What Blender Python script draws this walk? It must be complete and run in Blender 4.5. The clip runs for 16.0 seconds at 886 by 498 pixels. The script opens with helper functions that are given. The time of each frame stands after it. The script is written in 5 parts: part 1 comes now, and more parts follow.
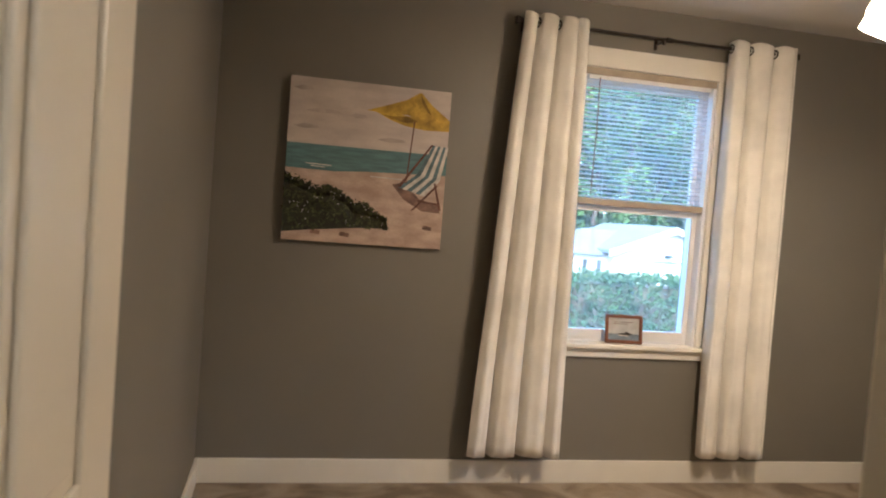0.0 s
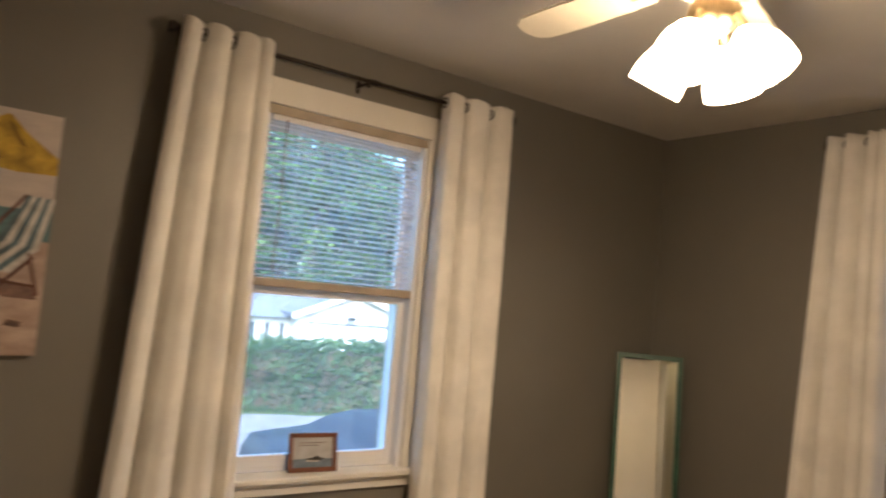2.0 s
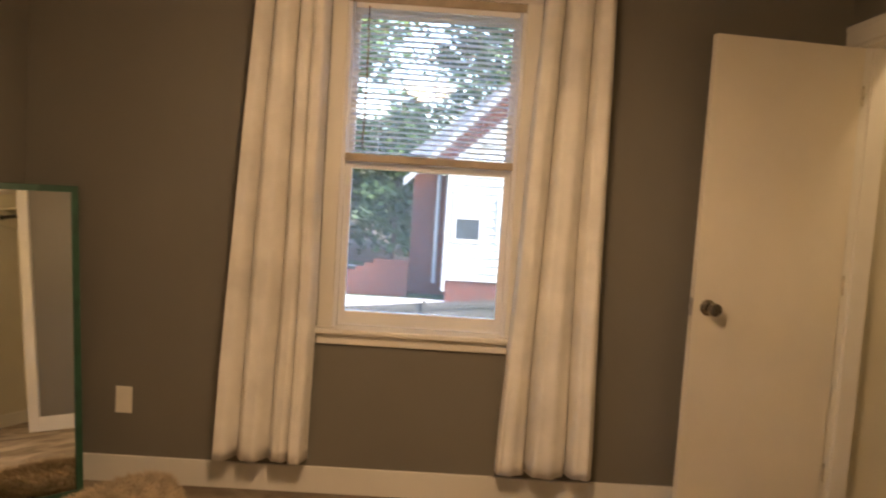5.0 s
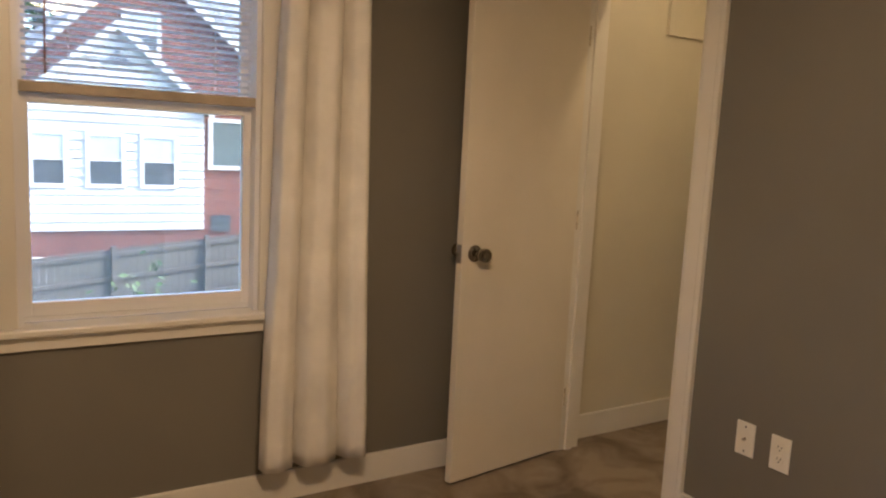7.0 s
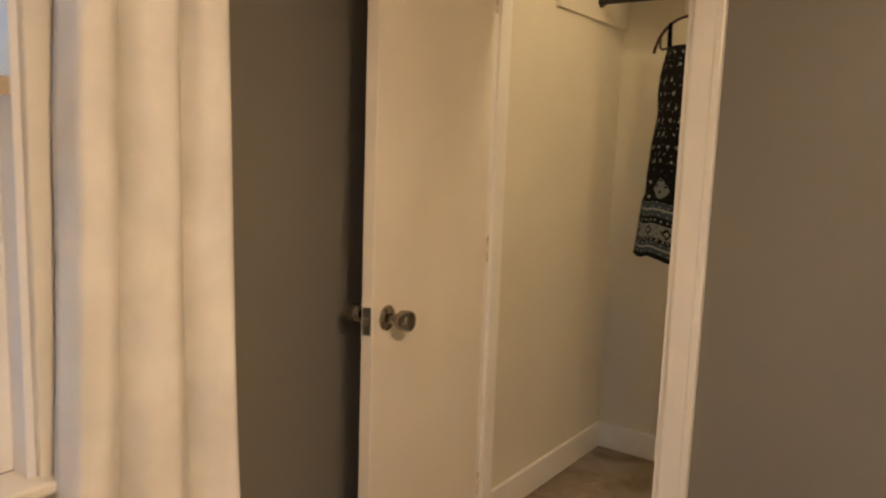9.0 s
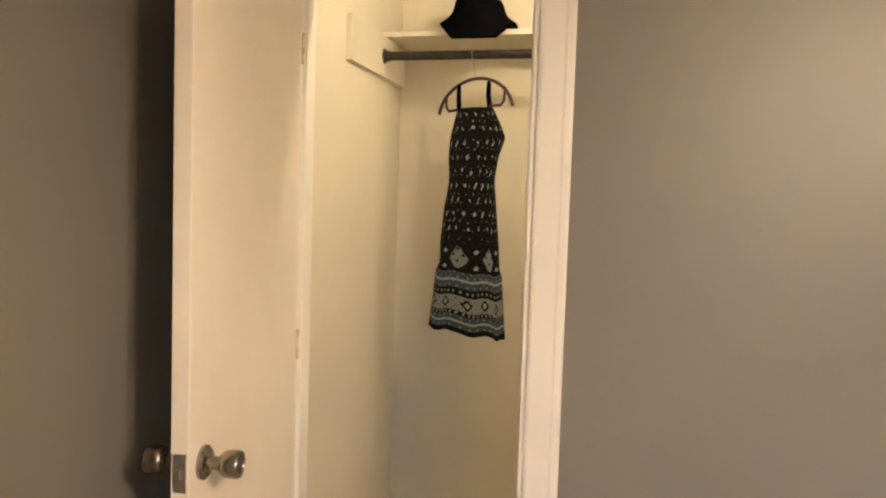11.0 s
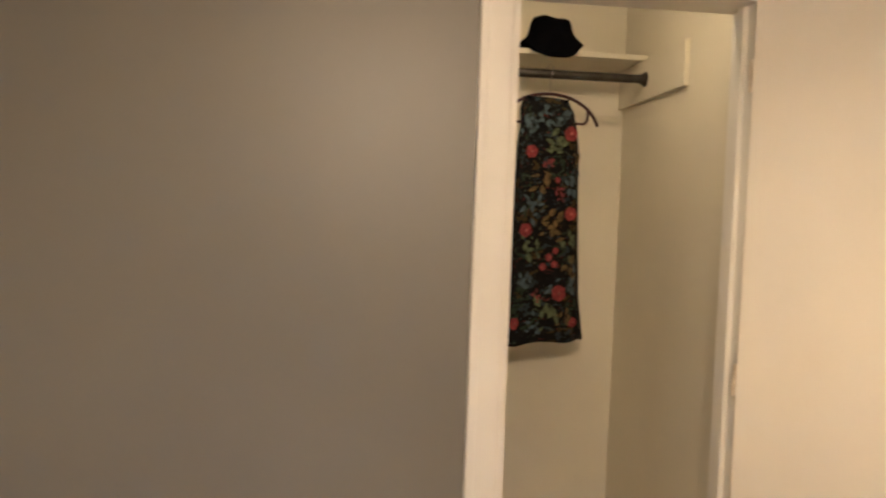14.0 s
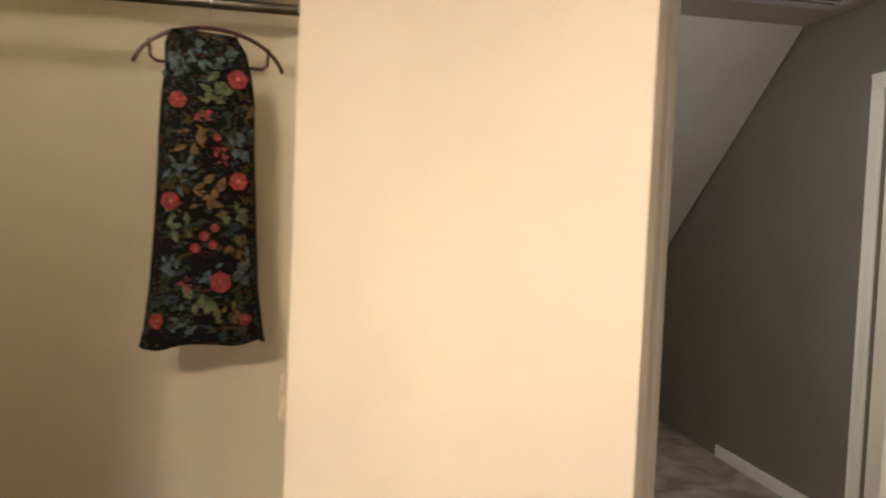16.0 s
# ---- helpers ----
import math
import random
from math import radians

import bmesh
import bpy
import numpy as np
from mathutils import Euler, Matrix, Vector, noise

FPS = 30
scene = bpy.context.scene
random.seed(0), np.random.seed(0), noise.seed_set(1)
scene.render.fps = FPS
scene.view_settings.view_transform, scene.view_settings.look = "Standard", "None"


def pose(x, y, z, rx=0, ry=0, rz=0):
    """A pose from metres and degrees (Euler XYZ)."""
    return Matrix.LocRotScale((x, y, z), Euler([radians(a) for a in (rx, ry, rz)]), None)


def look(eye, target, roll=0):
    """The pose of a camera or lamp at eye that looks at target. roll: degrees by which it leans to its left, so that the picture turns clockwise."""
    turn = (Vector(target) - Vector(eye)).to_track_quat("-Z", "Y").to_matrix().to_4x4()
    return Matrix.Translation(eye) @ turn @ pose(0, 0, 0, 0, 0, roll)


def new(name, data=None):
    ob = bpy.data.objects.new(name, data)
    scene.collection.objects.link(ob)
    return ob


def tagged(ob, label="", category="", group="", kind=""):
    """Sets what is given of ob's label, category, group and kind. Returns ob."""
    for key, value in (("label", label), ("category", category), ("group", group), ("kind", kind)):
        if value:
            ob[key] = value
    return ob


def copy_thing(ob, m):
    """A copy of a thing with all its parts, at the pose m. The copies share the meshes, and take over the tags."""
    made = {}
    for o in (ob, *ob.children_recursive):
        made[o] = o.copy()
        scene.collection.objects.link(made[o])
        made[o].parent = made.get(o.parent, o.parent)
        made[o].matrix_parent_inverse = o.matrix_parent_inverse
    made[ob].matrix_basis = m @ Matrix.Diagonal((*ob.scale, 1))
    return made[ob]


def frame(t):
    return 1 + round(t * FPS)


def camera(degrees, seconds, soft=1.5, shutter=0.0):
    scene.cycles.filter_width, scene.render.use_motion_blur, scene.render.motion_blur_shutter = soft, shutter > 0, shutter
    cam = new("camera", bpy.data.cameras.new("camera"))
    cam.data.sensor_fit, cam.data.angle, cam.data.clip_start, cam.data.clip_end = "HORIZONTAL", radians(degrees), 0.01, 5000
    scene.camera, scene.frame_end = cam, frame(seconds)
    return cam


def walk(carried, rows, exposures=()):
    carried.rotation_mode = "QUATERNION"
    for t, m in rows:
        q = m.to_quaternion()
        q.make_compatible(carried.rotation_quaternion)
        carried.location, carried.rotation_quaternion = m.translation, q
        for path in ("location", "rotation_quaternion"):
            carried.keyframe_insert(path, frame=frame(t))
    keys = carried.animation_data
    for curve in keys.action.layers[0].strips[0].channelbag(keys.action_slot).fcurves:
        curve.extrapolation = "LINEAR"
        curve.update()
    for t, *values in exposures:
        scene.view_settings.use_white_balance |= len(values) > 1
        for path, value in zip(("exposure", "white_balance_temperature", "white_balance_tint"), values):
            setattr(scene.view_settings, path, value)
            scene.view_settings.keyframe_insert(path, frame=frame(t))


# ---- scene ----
cam = camera(61.3, 16.0, 2.0, 0.4)
SKY, SUN, GLOW, HALL_FILL = 0.15, 1.0, 5.0, 10.0
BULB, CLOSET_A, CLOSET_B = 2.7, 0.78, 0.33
EXPOSURES = [(0, 3.65, 5250, 8), (0.5, 3.6, 5150, 8), (1.0, 3.65, 5200, 8), (1.5, 3.4, 5500, 9), (2.0, 3.15, 5750, 9), (2.5, 3.0, 5750, 9), (3.5, 3.2, 6400, 11), (5, 3.2, 7200, 16), (7.5, 2.95, 6300, 13), (8, 3.15, 6300, 14), (10.5, 4.15, 5800, 10), (11.5, 4.55, 5450, 10), (12.0, 4.5, 5500, 10), (12.5, 4.3, 5550, 11), (13.0, 4.2, 5550, 11), (14.0, 3.85, 5550, 10), (14.5, 3.85, 5500, 9), (15, 4.05, 5450, 8), (16, 4.22, 5300, 9)]
PATH = [
    (0, (0.105, 0.323, 1.325), (0.527, 2.276, 1.239), 4.4),
    (0.5, (0.206, 0.595, 1.349), (0.624, 2.549, 1.283), 4.4),
    (1, (0.333, 0.846, 1.357), (0.785, 2.794, 1.329), 4.4),
    (1.5, (0.407, 1.085, 1.451), (1.153, 2.94, 1.477), 5.0),
    (2, (0.492, 1.231, 1.447), (1.654, 2.853, 1.587), 5.1),
    (2.5, (0.583, 1.337, 1.431), (1.98, 2.757, 1.606), 5.1),
    (3, (0.596, 1.561, 1.419), (2.265, 2.645, 1.619), 4.9),
    (3.5, (0.597, 1.749, 1.391), (2.465, 2.443, 1.557), 4.2),
    (4, (0.683, 1.862, 1.363), (2.613, 2.385, 1.37), 4.1),
    (4.5, (0.721, 1.998, 1.36), (2.701, 2.268, 1.272), 3.9),
    (5, (0.717, 2.198, 1.343), (2.711, 2.163, 1.189), 3.7),
    (7.5, (1.61, 2.707, 1.34), (3.192, 1.516, 1.064), 2.5),
    (8, (1.898, 2.672, 1.339), (3.395, 1.376, 1.057), 2.2),
    (10.5, (2.967, 2.302, 1.465), (3.517, 0.387, 1.283), 1.9),
    (11, (2.951, 2.311, 1.45), (3.418, 0.37, 1.325), 1.8),
    (11.5, (2.914, 2.314, 1.417), (3.338, 0.363, 1.304), 1.5),
    (12, (2.787, 2.326, 1.413), (3.136, 0.36, 1.293), 1.8),
    (12.5, (2.625, 2.37, 1.442), (2.826, 0.384, 1.319), 2.1),
    (13, (2.485, 2.413, 1.448), (2.551, 0.417, 1.326), 2.0),
    (13.5, (2.364, 2.402, 1.462), (2.272, 0.408, 1.34), 2.0),
    (14, (2.153, 2.345, 1.47), (1.929, 0.36, 1.368), 2.0),
    (14.5, (1.897, 2.314, 1.461), (1.609, 0.337, 1.368), 2.3),
    (15, (1.632, 2.241, 1.439), (1.297, 0.271, 1.369), 2.6),
    (15.5, (1.379, 2.094, 1.413), (1.049, 0.123, 1.335), 2.2),
    (16, (1.13, 1.888, 1.396), (0.792, -0.081, 1.31), 2.4),
]
walk(cam, [(t, look(*p)) for t, *p in PATH], EXPOSURES)

# ---- light ----
world = bpy.data.worlds.new("sky")
scene.world = world
world.use_nodes = True
wn = world.node_tree
sky = wn.nodes.new("ShaderNodeTexSky")
sky.sky_type, sky.sun_disc = 'NISHITA', False
sky.sun_elevation, sky.sun_rotation = radians(38), radians(200)
sky.air_density, sky.dust_density = 1.0, 2.5
wn.nodes["Background"].inputs["Strength"].default_value = SKY
wn.links.new(sky.outputs["Color"], wn.nodes["Background"].inputs["Color"])
sun = new("sun", bpy.data.lights.new("sun", 'SUN'))
sun.data.energy, sun.data.angle, sun.data.color = SUN, radians(12), (1.0, 0.95, 0.88)
sun.matrix_world = look((-20, -40, 40), (0, 0, 0))

# ---- materials ----


def mat(name, color, rough=0.6, scale=8.0, var=0.12, bump=0.0, bscale=120.0, metal=0.0, color2=None, gloss=0.5, stretch=(1, 1, 1), soft=0.30, warp=0.0):
    """A surface with stains at one scale, and fine grain and relief at another."""
    m = bpy.data.materials.new(name)
    m.use_nodes = True
    t = m.node_tree
    b = t.nodes["Principled BSDF"]
    b.inputs["Roughness"].default_value, b.inputs["Metallic"].default_value = rough, metal
    b.inputs["Specular IOR Level"].default_value = gloss
    tc = t.nodes.new("ShaderNodeTexCoord")
    mp = t.nodes.new("ShaderNodeMapping")
    mp.inputs["Scale"].default_value = stretch
    t.links.new(tc.outputs["Object"], mp.inputs["Vector"])
    n1, n2 = t.nodes.new("ShaderNodeTexNoise"), t.nodes.new("ShaderNodeTexNoise")
    n1.inputs["Scale"].default_value, n1.inputs["Detail"].default_value = scale, 4
    n1.inputs["Distortion"].default_value = warp
    n2.inputs["Scale"].default_value, n2.inputs["Detail"].default_value = bscale, 3
    for n in (n1, n2):
        t.links.new(mp.outputs["Vector"], n.inputs["Vector"])
    ramp = t.nodes.new("ShaderNodeValToRGB")
    c2 = color2 or tuple(c * (1 - 2 * var) for c in color)
    c1 = color if color2 else tuple(min(1, c * (1 + var)) for c in color)
    ramp.color_ramp.elements[0].position, ramp.color_ramp.elements[1].position = 0.5 - soft / 2, 0.5 + soft / 2
    ramp.color_ramp.elements[0].color, ramp.color_ramp.elements[1].color = (*c2, 1), (*c1, 1)
    t.links.new(n1.outputs["Fac"], ramp.inputs["Fac"])
    mx = t.nodes.new("ShaderNodeMix")
    mx.data_type, mx.blend_type = 'RGBA', 'OVERLAY'
    mx.inputs["Factor"].default_value = min(1, var * 1.2)
    t.links.new(ramp.outputs["Color"], mx.inputs["A"])
    t.links.new(n2.outputs["Fac"], mx.inputs["B"])
    t.links.new(mx.outputs["Result"], b.inputs["Base Color"])
    if bump:
        bp = t.nodes.new("ShaderNodeBump")
        bp.inputs["Strength"].default_value, bp.inputs["Distance"].default_value = bump, 0.004
        t.links.new(n2.outputs["Fac"], bp.inputs["Height"])
        t.links.new(bp.outputs["Normal"], b.inputs["Normal"])
    return m


WALL = mat("grey wall paint", (0.190, 0.176, 0.148), 0.48, 1.6, 0.03, 0.10, 320, gloss=0.62)
CEIL = mat("ceiling paint", (0.66, 0.63, 0.58), 0.8, 2.0, 0.03, 0.15, 180)
CREAM = mat("closet paint", (0.71, 0.66, 0.53), 0.55, 1.5, 0.03, 0.10, 300)
TRIM = mat("white trim paint", (0.80, 0.77, 0.70), 0.35, 3.0, 0.03, 0.05, 200)
DOORM = mat("door paint", (0.80, 0.74, 0.62), 0.32, 2.0, 0.03, 0.04, 160)
VINYL = mat("white vinyl", (0.82, 0.82, 0.84), 0.3, 3.0, 0.02)
CARPET = mat("mottled beige carpet", (0.42, 0.35, 0.27), 0.95, 3.6, 0.34, 1.0, 380, color2=(0.225, 0.18, 0.135), gloss=0.1, soft=0.25, warp=0.9)
CURT = mat("off-white curtain cloth", (0.85, 0.82, 0.76), 0.85, 6.0, 0.05, 0.35, 700, gloss=0.2)
ROD = mat("dark bronze metal", (0.035, 0.028, 0.024), 0.4, 20, 0.1, metal=0.6)
CHROME = mat("worn chrome", (0.52, 0.49, 0.45), 0.28, 30, 0.08, metal=1.0)
KNOBM = mat("dark worn chrome", (0.33, 0.30, 0.26), 0.22, 30, 0.12, metal=1.0)
HINGEM = mat("painted-over brass hinge", (0.64, 0.56, 0.43), 0.5, 40, 0.15)
BRASS = mat("dull hinge metal", (0.55, 0.42, 0.24), 0.4, 30, 0.1, metal=1.0)
STEEL = mat("dark closet rod steel", (0.065, 0.058, 0.05), 0.35, 20, 0.15, metal=0.8)
PLATE = mat("ivory plastic", (0.80, 0.76, 0.66), 0.35, 10, 0.02)
SLOT = mat("dark slots", (0.03, 0.025, 0.02), 0.6, 10, 0.05)
GREEN = mat("green frame paint", (0.022, 0.085, 0.050), 0.4, 12, 0.12)
MAROON = mat("maroon plastic", (0.045, 0.011, 0.014), 0.3, 20, 0.1)
BLACK = mat("black felt", (0.003, 0.003, 0.004), 0.98, 20, 0.2, 0.4, 500, gloss=0.02)
WOODF = mat("reddish wood", (0.19, 0.07, 0.032), 0.4, 10, 0.15, 0.1, 80, stretch=(1, 1, 6))
BROWNRAIL = mat("tan blind rail", (0.44, 0.37, 0.28), 0.45, 8, 0.1, 0.05, 60)
FANB = mat("white fan enamel", (0.80, 0.74, 0.60), 0.4, 5, 0.03)


def plain(name, build):
    m = bpy.data.materials.new(name)
    m.use_nodes = True
    t = m.node_tree
    for n in list(t.nodes):
        t.nodes.remove(n)
    out = t.nodes.new("ShaderNodeOutputMaterial")
    t.links.new(build(t).outputs[0], out.inputs["Surface"])
    return m


def pane_nodes(t):
    """Clear glass tinted blue to cool the daylight, its translucency painting in haze."""
    a, g, mx, lw, d, m2 = (t.nodes.new("ShaderNode" + k) for k in ("BsdfTransparent", "BsdfGlossy", "MixShader", "Fresnel", "BsdfTranslucent", "MixShader"))
    a.inputs["Color"].default_value = (0.90, 0.95, 0.99, 1)
    g.inputs["Roughness"].default_value = 0.01
    lw.inputs["IOR"].default_value = 1.5
    d.inputs["Color"].default_value = (0.74, 0.84, 0.96, 1)
    m2.inputs["Fac"].default_value = 0.06
    t.links.new(a.outputs[0], m2.inputs[1])
    t.links.new(d.outputs[0], m2.inputs[2])
    t.links.new(lw.outputs["Fac"], mx.inputs["Fac"])
    t.links.new(m2.outputs[0], mx.inputs[1])
    t.links.new(g.outputs[0], mx.inputs[2])
    return mx


def slat_nodes(t):
    """Thin white vinyl that lets some daylight through."""
    d, l, mx = (t.nodes.new("ShaderNode" + k) for k in ("BsdfDiffuse", "BsdfTranslucent", "MixShader"))
    d.inputs["Color"].default_value, l.inputs["Color"].default_value = (0.88, 0.88, 0.89, 1), (0.93, 0.94, 0.96, 1)
    mx.inputs["Fac"].default_value = 0.8
    t.links.new(d.outputs[0], mx.inputs[1])
    t.links.new(l.outputs[0], mx.inputs[2])
    return mx


def mirror_nodes(t):
    g = t.nodes.new("ShaderNodeBsdfGlossy")
    g.inputs["Color"].default_value, g.inputs["Roughness"].default_value = (0.86, 0.88, 0.85, 1), 0.004
    return g


# glow of the hall's added fill light
def fill_dome_nodes(t):
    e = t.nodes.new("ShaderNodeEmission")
    e.inputs["Color"].default_value, e.inputs["Strength"].default_value = (1.0, 0.82, 0.62, 1), HALL_FILL
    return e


def glow_nodes(t):
    e = t.nodes.new("ShaderNodeEmission")
    e.inputs["Color"].default_value, e.inputs["Strength"].default_value = (1.0, 0.68, 0.39, 1), GLOW
    return e


GLASS, MIRROR, SHADE = plain("window glass", pane_nodes), plain("mirror glass", mirror_nodes), plain("lit frosted glass", glow_nodes)
SLATM = plain("white blind slat", slat_nodes)
FILL_DOME = plain("glowing hall fill dome", fill_dome_nodes)

# ---- mesh helpers ----


def finish(name, bm, material, parent=None, label="", smooth=False):
    me = bpy.data.meshes.new(name)
    bm.normal_update()
    bm.to_mesh(me)
    bm.free()
    me.materials.append(material)
    if smooth:
        me.polygons.foreach_set("use_smooth", [True] * len(me.polygons))
        me.set_sharp_from_angle(angle=radians(40))
    ob = new(name, me)
    if parent:
        ob.parent = parent
    if label:
        ob["label"] = label
    return ob


def part(name, bm, material, parent, label="", smooth=False):
    return finish(name, bm, material, parent, label, smooth)


def thing(name, label, category, m=None, group="", kind=""):
    ob = tagged(new(name), label, category, group, kind)
    if m is not None:
        ob.matrix_world = m
    return ob


def structure(name, bm, material, label, category, smooth=False):
    return tagged(finish(name, bm, material, None, "", smooth), label, category, "", "structure")


def box(x0, x1, y0, y1, z0, z1, bevel=0.0, bm=None):
    bm = bm or bmesh.new()
    x0, x1, y0, y1, z0, z1 = min(x0, x1), max(x0, x1), min(y0, y1), max(y0, y1), min(z0, z1), max(z0, z1)
    v = [bm.verts.new(p) for p in ((x0, y0, z0), (x1, y0, z0), (x1, y1, z0), (x0, y1, z0), (x0, y0, z1), (x1, y0, z1), (x1, y1, z1), (x0, y1, z1))]
    f = [bm.faces.new([v[i] for i in q]) for q in ((3, 2, 1, 0), (4, 5, 6, 7), (0, 1, 5, 4), (1, 2, 6, 5), (2, 3, 7, 6), (3, 0, 4, 7))]
    if bevel:
        bmesh.ops.bevel(bm, geom=list({e for q in f for e in q.edges}), offset=bevel, segments=2, affect='EDGES', profile=0.5)
    return bm


def boxes(rows, bevel=0.0):
    bm = bmesh.new()
    for r in rows:
        box(*r, bevel, bm)
    return bm


def lathe(profile, n=32, m=None, bm=None):
    """Turns a profile of (radius, height) about z."""
    bm = bm or bmesh.new()
    rings = []
    for r, z in profile:
        rings.append([bm.verts.new((r * math.cos(2 * math.pi * i / n), r * math.sin(2 * math.pi * i / n), z)) for i in range(n)])
    for a, b in zip(rings, rings[1:]):
        for i in range(n):
            bm.faces.new((a[i], a[(i + 1) % n], b[(i + 1) % n], b[i]))
    if profile[0][0] > 1e-4:
        bm.faces.new(list(reversed(rings[0])))
    if profile[-1][0] > 1e-4:
        bm.faces.new(rings[-1])
    if m is not None:
        bmesh.ops.transform(bm, matrix=m, verts=[v for g in rings for v in g])
    return bm


def tube(points, r, n=10, bm=None):
    bm = bm or bmesh.new()
    pts = [Vector(p) for p in points]
    rings = []
    for i, p in enumerate(pts):
        d = (pts[min(i + 1, len(pts) - 1)] - pts[max(i - 1, 0)]).normalized()
        u = d.orthogonal().normalized() if i == 0 else (u - d * u.dot(d)).normalized()
        w = d.cross(u)
        rings.append([bm.verts.new(p + r * (u * math.cos(2 * math.pi * k / n) + w * math.sin(2 * math.pi * k / n))) for k in range(n)])
    for a, b in zip(rings, rings[1:]):
        for k in range(n):
            bm.faces.new((a[k], a[(k + 1) % n], b[(k + 1) % n], b[k]))
    bm.faces.new(list(reversed(rings[0])))
    bm.faces.new(rings[-1])
    return bm


def prism(outline, y0, y1, bm=None):
    """A flat outline in x and z, given depth along y."""
    bm = bm or bmesh.new()
    a = [bm.verts.new((x, y0, z)) for x, z in outline]
    b = [bm.verts.new((x, y1, z)) for x, z in outline]
    bm.faces.new(a)
    bm.faces.new(list(reversed(b)))
    for i in range(len(a)):
        j = (i + 1) % len(a)
        bm.faces.new((a[j], a[i], b[i], b[j]))
    bmesh.ops.recalc_face_normals(bm, faces=bm.faces)
    return bm


# ---- plan ----
XW, XE, YN, YS, TOP = -0.225, 3.897, 3.915, 0.49, 2.462
BACK, XH = -0.716, -1.345           # closets' back wall, hall's far wall
A0, A1, B0, B1, D0, D1 = 3.165, 3.815, 1.135, 1.785, -0.20, 0.45   # closet openings, entry
DOOR_TOP, WT = 2.05, 0.12
W1, W2, WHALF = 1.914, 2.225, 0.372  # window centres
WZ0, WZ1 = 0.735, 2.140
OUT = 0.20

# walls
structure("wall_north", boxes([
    (XW - WT, W1 - WHALF, YN, YN + OUT, 0, TOP), (W1 + WHALF, XE + OUT, YN, YN + OUT, 0, TOP),
    (W1 - WHALF, W1 + WHALF, YN, YN + OUT, 0, WZ0 - 0.02), (W1 - WHALF, W1 + WHALF, YN, YN + OUT, WZ1, TOP)]), WALL, "matte grey painted bedroom wall with a window", "wall")
structure("wall_east", boxes([
    (XE, XE + OUT, -0.9, W2 - WHALF, 0, TOP), (XE, XE + OUT, W2 + WHALF, YN, 0, TOP),
    (XE, XE + OUT, W2 - WHALF, W2 + WHALF, 0, WZ0 - 0.02), (XE, XE + OUT, W2 - WHALF, W2 + WHALF, WZ1, TOP)]), WALL, "matte grey painted bedroom wall with a window", "wall")
structure("wall_west", box(XW - WT, XW, YS, YN, 0, TOP), WALL, "matte grey painted bedroom wall behind the entry door", "wall")
structure("wall_south", boxes([
    (XW - WT, D0, YS - WT, YS, 0, TOP), (D1, B0, YS - WT, YS, 0, TOP), (B1, A0, YS - WT, YS, 0, TOP), (A1, XE, YS - WT, YS, 0, TOP),
    (D0, D1, YS - WT, YS, DOOR_TOP, TOP), (B0, B1, YS - WT, YS, DOOR_TOP, TOP), (A0, A1, YS - WT, YS, DOOR_TOP, TOP)]), WALL, "grey painted wall with two closets and a doorway", "wall")

# closets lined in cream
CX0, CX1 = 1.068, 3.882
YC = YS - WT - 0.012
for nm, rows in (("wall_closet_back", [(CX0, CX1, BACK - 0.1, BACK, 0, TOP)]),
                 ("wall_closet_west", [(CX0 - 0.08, CX0, BACK - 0.1, YS - WT, 0, TOP)]),
                 ("wall_closet_east", [(CX1, XE, BACK - 0.1, YS - WT, 0, TOP)]),
                 ("wall_closet_middle", [(2.42, 2.52, BACK, YC, 0, TOP)]),
                 ("wall_closet_front", [(CX0, B0, YC, YS - WT, 0, TOP), (B1, A0, YC, YS - WT, 0, TOP), (A1, CX1, YC, YS - WT, 0, TOP), (B0, B1, YC, YS - WT, DOOR_TOP, TOP), (A0, A1, YC, YS - WT, DOOR_TOP, TOP)])):
    structure(nm, boxes(rows), CREAM, "cream painted closet wall", "wall")

# hall
structure("wall_hall", boxes([
    (XH - 0.1, XH, -4.0, -1.085, 0, TOP), (XH - 0.1, XH, -0.315, YS - WT, 0, TOP), (XH - 0.1, XH, -1.085, -0.315, DOOR_TOP, TOP),
    (XH - 0.1, XW - WT, YS - WT, YS, 0, TOP), (0.90, 0.988, -4.0, YS - WT, 0, TOP), (XH, 0.90, -4.1, -4.0, 0, TOP)]), WALL, "grey painted hallway wall", "wall")
structure("floor", box(XH - 0.1, XE, -4.0, YN, -0.12, 0), CARPET, "mottled beige carpet floor", "floor")
structure("ceiling", boxes([(XW - WT, XE + OUT, YS, YN + OUT, TOP, TOP + 0.12), (XH - 0.1, XE + OUT, -4.0, YS, TOP, TOP + 0.12)]), CEIL, "white painted flat ceiling", "ceiling")
bm = bmesh.new()
bmesh.ops.create_cube(bm, size=1)
bmesh.ops.transform(bm, matrix=Matrix.Translation((-0.22, -2.87 + 0.04, 1.47 + 0.05)) @ Euler((radians(41), 0, 0)).to_matrix().to_4x4() @ Matrix.Diagonal((2.23, 3.2, 0.09, 1)), verts=bm.verts)
structure("ceiling_slope", bm, CEIL, "white sloped ceiling under a staircase", "ceiling")

# baseboards
BB, BT = 0.118, 0.016


def baseboard(rows, material=TRIM, high=BB):
    for i, (x0, x1, y0, y1) in enumerate(rows):
        structure("baseboard", box(x0, x1, y0, y1, 0, high, 0.004), material, "white painted wooden baseboard", "baseboard")


